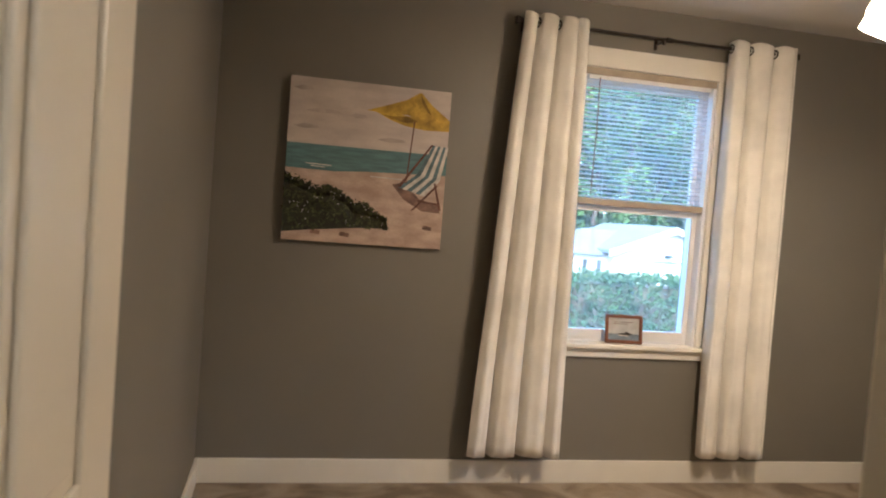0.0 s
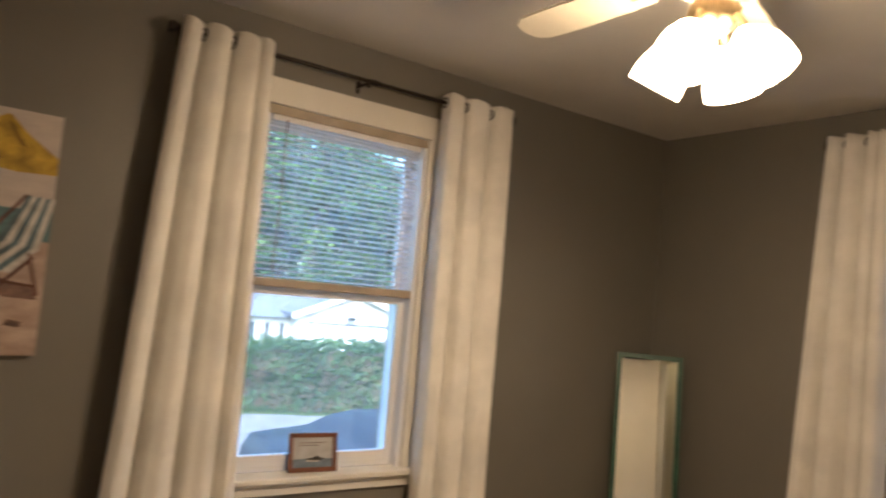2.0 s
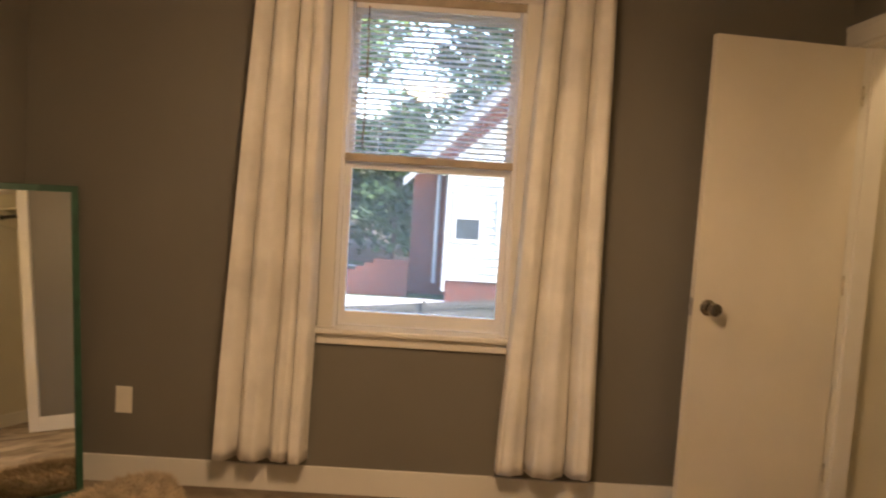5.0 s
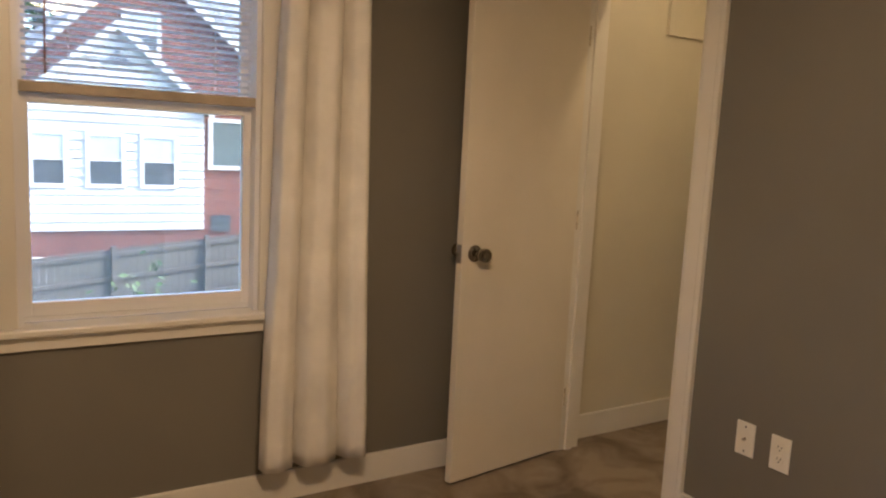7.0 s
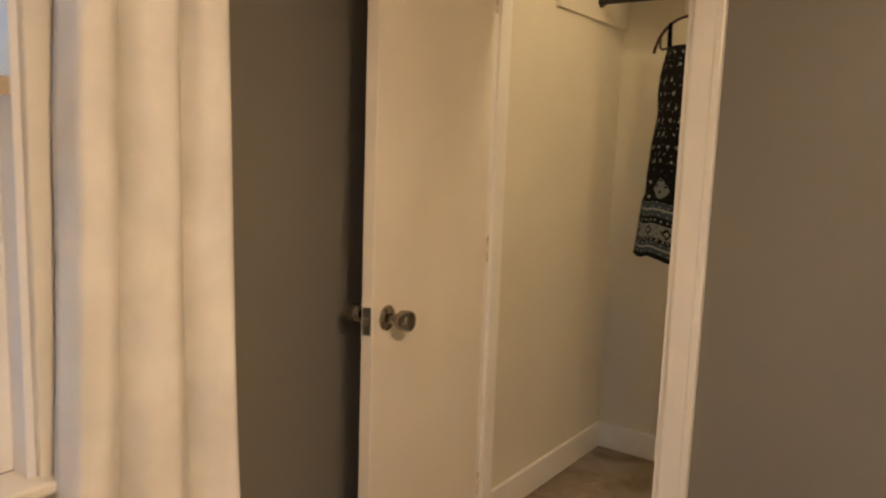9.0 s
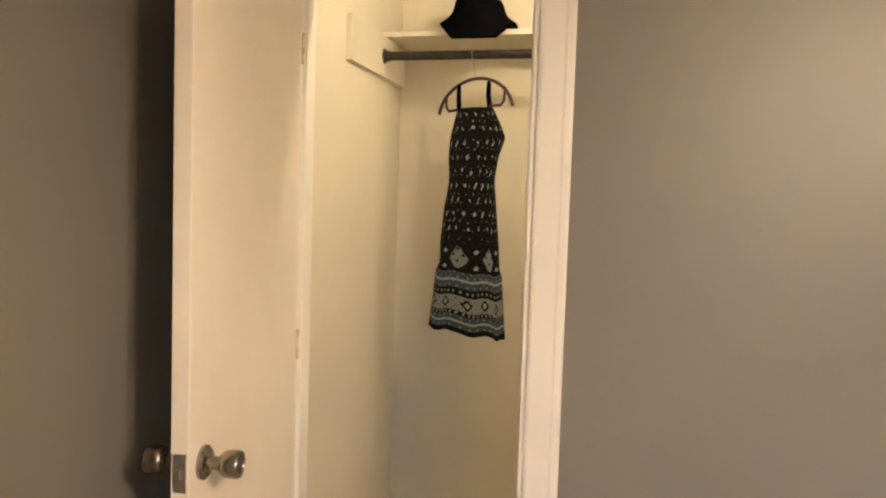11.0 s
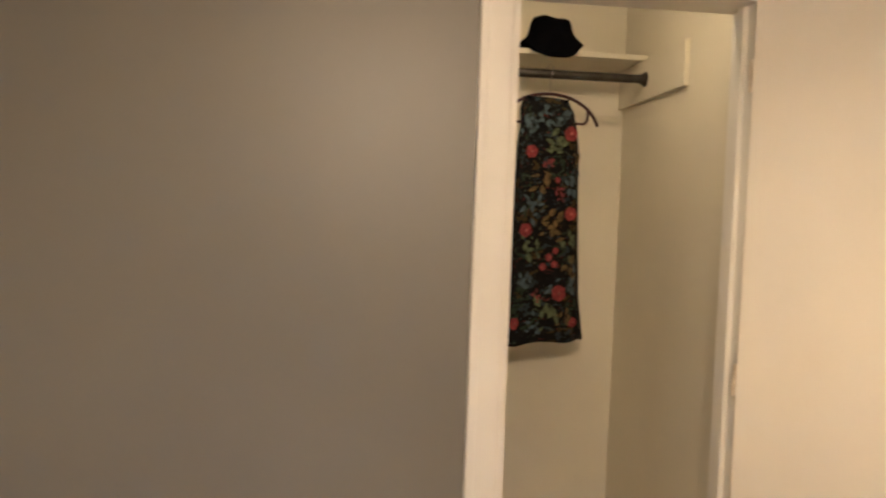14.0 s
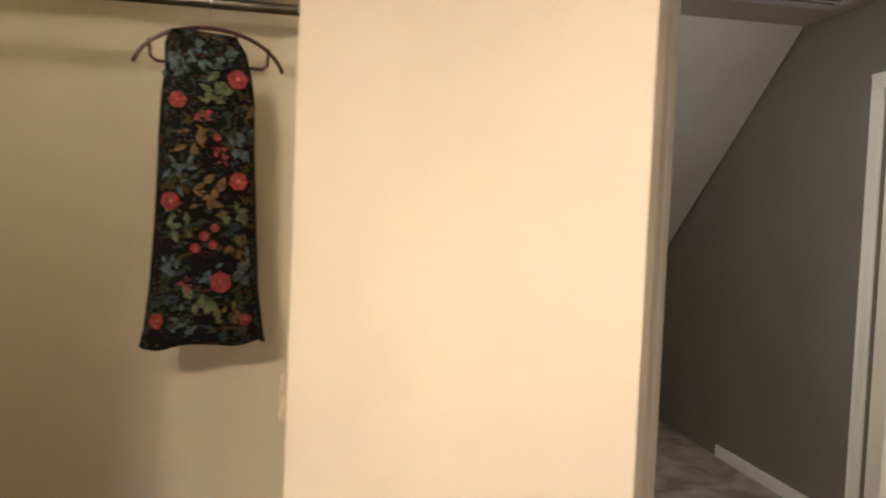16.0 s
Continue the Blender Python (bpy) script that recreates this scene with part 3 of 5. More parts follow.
for k in range(6):
    s = k / 6
    a0, a1 = s, (k + 1) / 6
    back0, back1 = (0.905 + 0.10 * a0, 0.655 - 0.005 * a0), (0.905 + 0.10 * a1, 0.655 - 0.005 * a1)
    mid0, mid1 = (0.815 + 0.15 * a0, 0.465 - 0.03 * a0), (0.815 + 0.15 * a1, 0.465 - 0.03 * a1)
    low0, low1 = (0.70 + 0.17 * a0, 0.375 - 0.045 * a0), (0.70 + 0.17 * a1, 0.375 - 0.045 * a1)
    dab("chair_stripe", [back0, mid0, low0, low1, mid1, back1], "blue" if k % 2 == 0 else "white", 4)
for a in ([(0.79, 0.235), (0.805, 0.235), (0.955, 0.40), (0.94, 0.405)], [(0.925, 0.42), (0.938, 0.42), (0.985, 0.25), (0.97, 0.245)], [(0.70, 0.385), (0.895, 0.66), (0.905, 0.655), (0.712, 0.372)], [(0.83, 0.305), (0.975, 0.29), (0.975, 0.278), (0.83, 0.293)]):
    dab("chair_leg", a, "brown", 5)
for a, b in ((0.90, 0.13), (0.2, 0.06), (0.38, 0.055)):
    dab("pebble", [(a - 0.03, b - 0.008), (a + 0.03, b - 0.016), (a + 0.035, b + 0.008), (a - 0.02, b + 0.018)], "shade", 4)

# small picture on the north sill
PHOTOA, PHOTOB = mat("pale photo sky", (0.52, 0.52, 0.52), 0.3, 20, 0.08), mat("photo water", (0.20, 0.25, 0.31), 0.3, 30, 0.15)
pf = thing("picture_frame", "small reddish wood photo frame standing on the sill", "picture frame", pose(1.885, YN + 0.012, WZ0, -9, 0, -4))
fw, fh = 0.205, 0.150
part("frame", boxes([(-fw / 2, -fw / 2 + 0.018, -0.012, 0, 0, fh), (fw / 2 - 0.018, fw / 2, -0.012, 0, 0, fh), (-fw / 2 + 0.018, fw / 2 - 0.018, -0.012, 0, 0, 0.018), (-fw / 2 + 0.018, fw / 2 - 0.018, -0.012, 0, fh - 0.018, fh)], 0.003), WOODF, pf)
ph = part("photo", box(-fw / 2 + 0.017, fw / 2 - 0.017, -0.005, -0.001, 0.017, fh - 0.017), PHOTOA, pf, "faded seaside photo")
part("photo_sea", box(-fw / 2 + 0.018, fw / 2 - 0.018, -0.0062, -0.0052, 0.018, 0.050), PHOTOB, ph, "blue-grey water")
part("photo_boat", prism([(-0.032, 0.046), (0.030, 0.043), (0.052, 0.050), (0.034, 0.054), (0.012, 0.064), (0.004, 0.055), (-0.028, 0.052)], -0.0074, -0.0064), SLOT, ph, "small dark boat")
part("photo_hull", prism([(-0.025, 0.040), (0.022, 0.038), (0.030, 0.043), (-0.030, 0.046)], -0.0076, -0.0064), PC["white"], ph)
for k, (w0, w1) in enumerate(((-0.055, 0.05), (-0.055, 0.02))):
    part("caption_bar", box(w0, w1, -0.0062, -0.0052, 0.110 - 0.010 * k, 0.113 - 0.010 * k), PC["shade"], ph, "unreadable caption line")
part("stand", box(-0.02, 0.02, 0.0, 0.006, 0.004, 0.11, 0.002), WOODF, pf)

# leaning mirror across the north-east corner
mw, mh = 0.338, 1.275
mi = thing("standing_mirror", "tall narrow mirror with a thin green frame leaning in the corner", "mirror", pose(3.622, 3.688, 0, -6.95, 0, -45.6))
part("frame", boxes([(-mw / 2, -mw / 2 + 0.026, -0.012, 0.012, 0, mh), (mw / 2 - 0.026, mw / 2, -0.012, 0.012, 0, mh), (-mw / 2 + 0.026, mw / 2 - 0.026, -0.012, 0.012, 0, 0.026), (-mw / 2 + 0.026, mw / 2 - 0.026, -0.012, 0.012, mh - 0.026, mh)], 0.002), GREEN, mi)
part("glass", box(-mw / 2 + 0.025, mw / 2 - 0.025, -0.004, 0.0, 0.025, mh - 0.025), MIRROR, mi, "clear silvered mirror glass")
part("backing", box(-mw / 2 + 0.025, mw / 2 - 0.025, 0.001, 0.009, 0.025, mh - 0.025), SLOT, mi)


# wall plates, facing -y at the wall face
def plate(name, label, category, m, kind):
    p = thing(name, label, category, m)
    part("plate", box(-0.0355, 0.0355, -0.006, 0, -0.058, 0.058, 0.002), PLATE, p)
    if kind == "outlet":
        for z in (-0.0195, 0.0195):
            so = part("socket", lathe([(0, 0), (0.0165, 0), (0.0155, 0.002), (0, 0.002)], 20, Matrix.Translation((0, -0.006, z)) @ Euler((radians(90), 0, 0)).to_matrix().to_4x4()), PLATE, p)
            part("slots", boxes([(-0.0075, -0.0055, -0.0088, -0.0078, z + 0.001, z + 0.008), (0.0055, 0.0075, -0.0088, -0.0078, z + 0.001, z + 0.008), (-0.002, 0.002, -0.0088, -0.0078, z - 0.009, z - 0.005)]), SLOT, so)
    elif kind == "coax":
        part("coax_jack", lathe([(0, 0), (0.0055, 0), (0.0055, 0.010), (0.0025, 0.010), (0.0025, 0.014), (0, 0.014)], 12, Matrix.Translation((0, -0.006, 0)) @ Euler((radians(90), 0, 0)).to_matrix().to_4x4()), CHROME, p, "threaded metal cable jack")
        for z in (-0.042, 0.042):
            part("screw", lathe([(0, 0), (0.003, 0), (0.003, 0.001), (0, 0.001)], 10, Matrix.Translation((0, -0.006, z)) @ Euler((radians(90), 0, 0)).to_matrix().to_4x4()), SLOT, p)
    return p


plate("wall_plate", "blank ivory wall plate low on a grey wall", "wall plate", pose(XE, 3.472, 0.362, 0, 0, -90), "blank")
plate("cable_plate", "ivory cable wall plate low on a grey wall", "wall plate", pose(2.846, YS, 0.412, 0, 0, 180), "coax")
plate("power_outlet", "ivory double power outlet low on a grey wall", "outlet", pose(2.714, YS, 0.408, 0, 0, 180), "outlet")

# ceiling fan with four lit shades
FX, FY = 1.962, 2.283
fan = thing("ceiling_fan", "white ceiling fan with four lit frosted glass shades", "ceiling fan", pose(FX, FY, 0))
part("canopy", lathe([(0, TOP), (0.068, TOP), (0.066, TOP - 0.02), (0.035, TOP - 0.05), (0.0, TOP - 0.05)][::-1], 28), FANB, fan, "", True)
part("motor_housing", lathe([(0, 2.235), (0.09, 2.235), (0.118, 2.262), (0.122, 2.31), (0.095, 2.36), (0.05, 2.375), (0.03, 2.415), (0, 2.415)], 36), FANB, fan, "", True)
part("pull_chain", tube([(0.012, 0, 2.118), (0.012, 0, 2.03)], 0.0022, 6), BRASS, fan, "thin brass pull chain")
part("light_hub", lathe([(0, 2.115), (0.02, 2.12), (0.05, 2.14), (0.06, 2.17), (0.05, 2.20), (0.036, 2.236), (0, 2.236)], 28), BRASS, fan, "dull brass light fitting", True)
for k in range(5):
    a = radians(20 + 72 * k)
    bl = bmesh.new()
    out = [(0.20, -0.050), (0.28, -0.058), (0.50, -0.066), (0.60, -0.062), (0.635, -0.040), (0.645, 0), (0.635, 0.040), (0.60, 0.062), (0.50, 0.066), (0.28, 0.058), (0.20, 0.050)]
    lo = [bl.verts.new((x, y, 2.283 + 0.16 * y)) for x, y in out]
    hi = [bl.verts.new((x, y, 2.290 + 0.16 * y)) for x, y in out]
    bl.faces.new(lo[::-1])
    bl.faces.new(hi)
    for i in range(len(out)):
        j = (i + 1) % len(out)
        bl.faces.new((lo[i], lo[j], hi[j], hi[i]))
    bmesh.ops.transform(bl, matrix=Matrix.Rotation(a, 4, 'Z'), verts=bl.verts)
    b = part("blade", bl, FANB, fan)
    part("blade_iron", tube([Matrix.Rotation(a, 3, 'Z') @ Vector(q) for q in ((0.10, 0, 2.262), (0.16, 0, 2.275), (0.24, 0, 2.279))], 0.010, 8), BRASS, b)
SH = [(0.020, 0.0), (0.030, -0.010), (0.047, -0.028), (0.060, -0.058), (0.066, -0.092), (0.067, -0.124)]
for k in range(4):
    a = radians(10 + 90 * k)
    tilt = Matrix.Rotation(a, 4, 'Z') @ Matrix.Translation((0.075, 0, 2.120)) @ Matrix.Rotation(radians(-32), 4, 'Y')
    arm = part("lamp_arm", tube([Matrix.Rotation(a, 3, 'Z') @ Vector(q) for q in ((0.03, 0, 2.165), (0.06, 0, 2.160), (0.078, 0, 2.135), (0.078, 0, 2.118))], 0.009, 8), BRASS, fan, "", True)
    part("glass_shade", lathe(SH + [(r - 0.004, z) for r, z in SH[::-1]], 28, tilt), SHADE, fan, "glowing frosted bell shade", True)
    lamp = new("bulb_light", bpy.data.lights.new("bulb_light", 'SPOT'))
    lamp.data.spot_size, lamp.data.spot_blend = radians(150), 0.6
    lamp.data.energy, lamp.data.color, lamp.data.shadow_soft_size = BULB, (1.0, 0.70, 0.42), 0.04
    lamp.matrix_world = Matrix.Translation((FX, FY, 0)) @ tilt @ Matrix.Translation((0, 0, -0.165))

# closet fittings


def closet_fittings(x0, x1, tag):
    s = tagged(new("closet_shelf"), "cream painted closet shelf with side cleats" + tag, "shelf")
    part("board", box(x0, x1, BACK, -0.460, 2.074, 2.094, 0.002), CREAM, s)
    for a, b in ((x0, x0 + 0.02), (x1 - 0.02, x1)):
        part("side_cleat", box(a, b, BACK, -0.082, 1.918, 2.073, 0.002), CREAM, s)
    r = tagged(new("closet_rod"), "dark steel hanging rod below a closet shelf", "closet rod")
    part("rod", tube([(x0 + 0.021, -0.43, 1.996), (x1 - 0.021, -0.43, 1.996)], 0.0165, 18), STEEL, r, "", True)
    for x, d in ((x0 + 0.02, 1), (x1 - 0.02, -1)):
        part("rod_socket", lathe([(0, 0), (0.028, 0), (0.028, 0.004), (0.021, 0.006), (0.021, 0.018), (0, 0.018)], 20, Matrix.Translation((x, -0.43, 1.996)) @ Euler((0, radians(90 * d), 0)).to_matrix().to_4x4()), STEEL, r, "", True)


closet_fittings(2.52, CX1, "")
closet_fittings(CX0, 2.42, "")


def bucket_hat(m, wide):
    prof = [(0.125, 0.0), (0.128, 0.003), (0.112, 0.022), (0.098, 0.042), (0.090, 0.060), (0.087, 0.075), (0.080, 0.115), (0.072, 0.132), (0.045, 0.140), (0.0, 0.141)]
    bm = lathe(prof, 48)
    for v in bm.verts:
        a = math.atan2(v.co.y, v.co.x)
        if v.co.z < 0.06:
            v.co.z += (0.012 * math.cos(2 * a) + 0.004 * math.sin(5 * a)) * (1 - v.co.z / 0.06) + 0.006
        if v.co.z > 0.11:
            v.co.z -= 0.012 * max(0, math.cos(a - 2.6)) + 0.010 * math.exp(-((v.co.x / 0.03) ** 2))
        v.co.x *= wide
        v.co.y *= wide * 1.12
        v.co.z *= 0.90
    low = min(v.co.z for v in bm.verts)
    for v in bm.verts:
        v.co.z -= low
        f = max(0, v.co.y - 0.06) / 0.08
        if v.co.z < 0.06:
            v.co.z -= 0.062 * min(1, f) ** 1.3 * (1 - v.co.z / 0.06)
    h = thing("bucket_hat", "black felt bucket hat resting on a closet shelf", "hat", m, "black hats on the closet shelves")
    part("body", bm, BLACK, h, "", True)
    bn = bmesh.new()
    tube([(0.0885 * wide * math.cos(q), 0.0885 * wide * 1.12 * math.sin(q), 0.060) for q in [2 * math.pi * i / 40 for i in range(41)]], 0.003, 6, bn)
    part("hat_band", bn, BLACK, h, "", True)


bucket_hat(pose(3.520, -0.525, 2.095), 1.15)
bucket_hat(pose(1.440, -0.525, 2.095), 0.98)


def hanger(m, half, label):
    h = thing("clothes_hanger", label, "hanger", m, "maroon clothes hangers")
    arc = [(half * math.sin(t), 0, -0.115 * (1 - math.cos(t * 0.9)) / (1 - math.cos(1.35 * 0.9)) - 0.0) for t in [-1.35 + 2.7 * i / 24 for i in range(25)]]
    k = half / arc[-1][0]
    part("shoulder_bar", tube([(x * k, y, z) for x, y, z in arc], 0.0065, 8), MAROON, h, "", True)
    for s in (-1, 1):
        part("strap_hook", tube([(s * half * 0.80, 0, -0.045), (s * half * 0.78, 0, -0.095), (s * half * 0.70, 0, -0.108), (s * half * 0.42, 0, -0.106)], 0.005, 8), MAROON, h, "", True)
    hook = [(0, 0, 0.0), (0, 0, 0.030), (0, 0.004, 0.055), (0, 0.016, 0.072)] + [(0, 0.0195 * math.sin(q) , 0.0905 + 0.0195 * -math.cos(q)) for q in [0.9 + 4.0 * i / 10 for i in range(11)]]
    part("wire_hook", tube(hook, 0.0016, 8), CHROME, h, "thin steel hook", True)
    return h


hanger(pose(3.510, -0.43, 1.908, 0, 0, -38), 0.208, "maroon plastic hanger holding a strappy dress")
hanger(pose(1.455, -0.43, 1.922, 0, 2.5, 18), 0.215, "maroon plastic hanger holding a floral dress")


# cloth prints
def dress_mat(name, build):
    m = bpy.data.materials.new(name)
    m.use_nodes = True
    t = m.node_tree
    b = t.nodes["Principled BSDF"]
    b.inputs["Roughness"].default_value, b.inputs["Specular IOR Level"].default_value = 0.85, 0.2
    tc = t.nodes.new("ShaderNodeTexCoord")
    t.links.new(build(t, tc.outputs["UV"]), b.inputs["Base Color"])
    w = t.nodes.new("ShaderNodeTexNoise")
    w.inputs["Scale"].default_value = 400
    t.links.new(tc.outputs["Object"], w.inputs["Vector"])
    bp = t.nodes.new("ShaderNodeBump")
    bp.inputs["Strength"].default_value, bp.inputs["Distance"].default_value = 0.3, 0.002
    t.links.new(w.outputs["Fac"], bp.inputs["Height"])
    t.links.new(bp.outputs["Normal"], b.inputs["Normal"])
    return m


def op(t, kind, a, b=None, c=None):
    n = t.nodes.new("ShaderNodeMath")
    n.operation = kind
    for i, v in enumerate((a, b, c)):
        if v is None:
            continue
        if isinstance(v, (int, float)):
            n.inputs[i].default_value = v
        else:
            t.links.new(v, n.inputs[i])
    return n.outputs[0]


def blend(t, f, a, b):
    n = t.nodes.new("ShaderNodeMix")
    n.data_type = 'RGBA'
    for key, v in (("A", a), ("B", b)):
        if isinstance(v, tuple):
            n.inputs[key].default_value = (*v, 1)
        else:
            t.links.new(v, n.inputs[key])
    t.links.new(f, n.inputs["Factor"])
    return n.outputs["Result"]


def diamond(t, x, y, nx, ny, size, shift=0.5):
    """A grid of diamonds, every second row shifted."""
    row = op(t, 'FLOOR', op(t, 'MULTIPLY', y, ny))
    fx = op(t, 'FRACT', op(t, 'ADD', op(t, 'MULTIPLY', x, nx), op(t, 'MULTIPLY', row, shift)))
    fy = op(t, 'FRACT', op(t, 'MULTIPLY', y, ny))
    d = op(t, 'ADD', op(t, 'MULTIPLY', op(t, 'ABSOLUTE', op(t, 'SUBTRACT', fx, 0.5)), 1.5), op(t, 'ABSOLUTE', op(t, 'SUBTRACT', fy, 0.5)))
    return op(t, 'LESS_THAN', d, size)


def print_a(t, uv):
    s = t.nodes.new("ShaderNodeSeparateXYZ")
    t.links.new(uv, s.inputs[0])
    x, y = s.outputs[0], s.outputs[1]          # y: 0 at the hem, 1 at the neck; x round the cloth in metres
    n = t.nodes.new("ShaderNodeTexNoise")
    n.inputs["Scale"].default_value = 90
    t.links.new(uv, n.inputs["Vector"])
    xx = op(t, 'ADD', x, op(t, 'MULTIPLY', op(t, 'SUBTRACT', n.outputs["Fac"], 0.5), 0.010))
    y = op(t, 'ADD', y, op(t, 'MULTIPLY', op(t, 'SUBTRACT', n.outputs["Fac"], 0.5), 0.006))
    nb = t.nodes.new("ShaderNodeTexNoise")
    nb.inputs["Scale"].default_value = 26
    t.links.new(uv, nb.inputs["Vector"])
    ys = op(t, 'ADD', y, op(t, 'MULTIPLY', op(t, 'SUBTRACT', nb.outputs["Fac"], 0.5), 0.05))
    xs_ = op(t, 'ADD', x, op(t, 'MULTIPLY', op(t, 'SUBTRACT', nb.outputs["Fac"], 0.5), 0.03))
    pale, grey, black, navy = (0.27, 0.26, 0.22), (0.12, 0.14, 0.145), (0.003, 0.003, 0.004), (0.042, 0.060, 0.078)
    c = blend(t, diamond(t, xs_, ys, 25, 16, 0.20), black, pale)
    c = blend(t, diamond(t, op(t, 'ADD', xs_, 0.02), op(t, 'ADD', ys, 0.04), 38, 25, 0.12), c, (0.20, 0.235, 0.22))
    # tall medallions above the flounce
    low = op(t, 'LESS_THAN', y, 0.42)
    med = blend(t, diamond(t, xx, op(t, 'ADD', y, 0.015), 8.5, 7.2, 0.40, 0), black, (0.17, 0.19, 0.19))
    med = blend(t, diamond(t, xx, y, 34, 36, 0.30), med, (0.012, 0.013, 0.016))
    med = blend(t, diamond(t, op(t, 'ADD', xx, 0.059), op(t, 'ADD', y, 0.015), 8.5, 14.4, 0.16, 0), med, pale)
    c = blend(t, low, c, med)
    # flounce with bands
    fl = op(t, 'LESS_THAN', y, 0.288)
    band = blend(t, diamond(t, xx, y, 44, 50, 0.30), navy, (0.16, 0.185, 0.20))
    mid = op(t, 'MULTIPLY', op(t, 'GREATER_THAN', y, 0.098), op(t, 'LESS_THAN', y, 0.165))
    lace = blend(t, diamond(t, xx, op(t, 'SUBTRACT', y, 0.098), 17, 14.9, 0.42, 0), (0.20, 0.215, 0.21), black)
    lace = blend(t, diamond(t, xx, op(t, 'SUBTRACT', y, 0.098), 17, 14.9, 0.22, 0), lace, (0.28, 0.28, 0.26))
    band = blend(t, mid, band, blend(t, diamond(t, xx, y, 60, 62, 0.22), lace, (0.02, 0.022, 0.026)))
    for lo, hi in ((0.272, 0.288), (0.165, 0.200), (0.080, 0.098), (0.0, 0.022)):
        k = op(t, 'MULTIPLY', op(t, 'GREATER_THAN', y, lo), op(t, 'LESS_THAN', y, hi))
        band = blend(t, k, band, black)
    for z, n_, d in ((0.183, 60, 0.16), (0.089, 70, 0.18)):
        k = op(t, 'MULTIPLY', op(t, 'LESS_THAN', op(t, 'ABSOLUTE', op(t, 'SUBTRACT', y, z)), 0.006), op(t, 'LESS_THAN', op(t, 'ABSOLUTE', op(t, 'SUBTRACT', op(t, 'FRACT', op(t, 'MULTIPLY', xx, n_)), 0.5)), d))
        band = blend(t, k, band, (0.20, 0.215, 0.21))
    for z in (0.236, 0.052):
        k = op(t, 'LESS_THAN', op(t, 'ABSOLUTE', op(t, 'SUBTRACT', y, z)), 0.005)
        band = blend(t, k, band, (0.27, 0.28, 0.27))
    return blend(t, fl, c, band)


def print_b(t, uv):
    black = (0.003, 0.003, 0.0035)
    n = t.nodes.new("ShaderNodeTexNoise")
    n.inputs["Scale"].default_value, n.inputs["Detail"].default_value = 22, 3
    t.links.new(uv, n.inputs["Vector"])
    add = t.nodes.new("ShaderNodeMix")
    add.data_type, add.blend_type = 'RGBA', 'LINEAR_LIGHT'
    add.inputs["Factor"].default_value = 0.10
    t.links.new(uv, add.inputs["A"])
    t.links.new(n.outputs["Color"], add.inputs["B"])
    c = black
    for sc, cut, cols in ((19, 0.40, ((0.022, 0.034, 0.038), (0.045, 0.03, 0.01), (0.02, 0.032, 0.02), (0.006, 0.006, 0.007))), (38, 0.26, ((0.05, 0.06, 0.04), (0.006, 0.006, 0.007), (0.035, 0.05, 0.055), (0.09, 0.016, 0.014)))):
        v = t.nodes.new("ShaderNodeTexVoronoi")
        v.inputs["Scale"].default_value = sc
        t.links.new(add.outputs["Result"], v.inputs["Vector"])
        r = t.nodes.new("ShaderNodeValToRGB")
        r.color_ramp.interpolation = 'CONSTANT'
        e = r.color_ramp.elements
        e[0].color, e[1].color = (*cols[0], 1), (*cols[1], 1)
        e[0].position, e[1].position = 0.0, 0.32
        for p, col in ((0.55, cols[2]), (0.78, cols[3])):
            q = e.new(p)
            q.color = (*col, 1)
        sx = t.nodes.new("ShaderNodeSeparateXYZ")
        t.links.new(v.outputs["Color"], sx.inputs[0])
        t.links.new(sx.outputs[0], r.inputs["Fac"])
        c = blend(t, op(t, 'LESS_THAN', v.outputs["Distance"], cut), c, r.outputs["Color"])
    return c


PRINT_A, PRINT_B = dress_mat("black dress cloth with pale diamonds", print_a), dress_mat("black dress cloth with leaf print", print_b)
ROSE = mat("rose print", (0.27, 0.040, 0.038), 0.85, 75, 0.4, color2=(0.12, 0.010, 0.014))
ROSEC = mat("rose heart print", (0.40, 0.12, 0.10), 0.85, 75, 0.4)


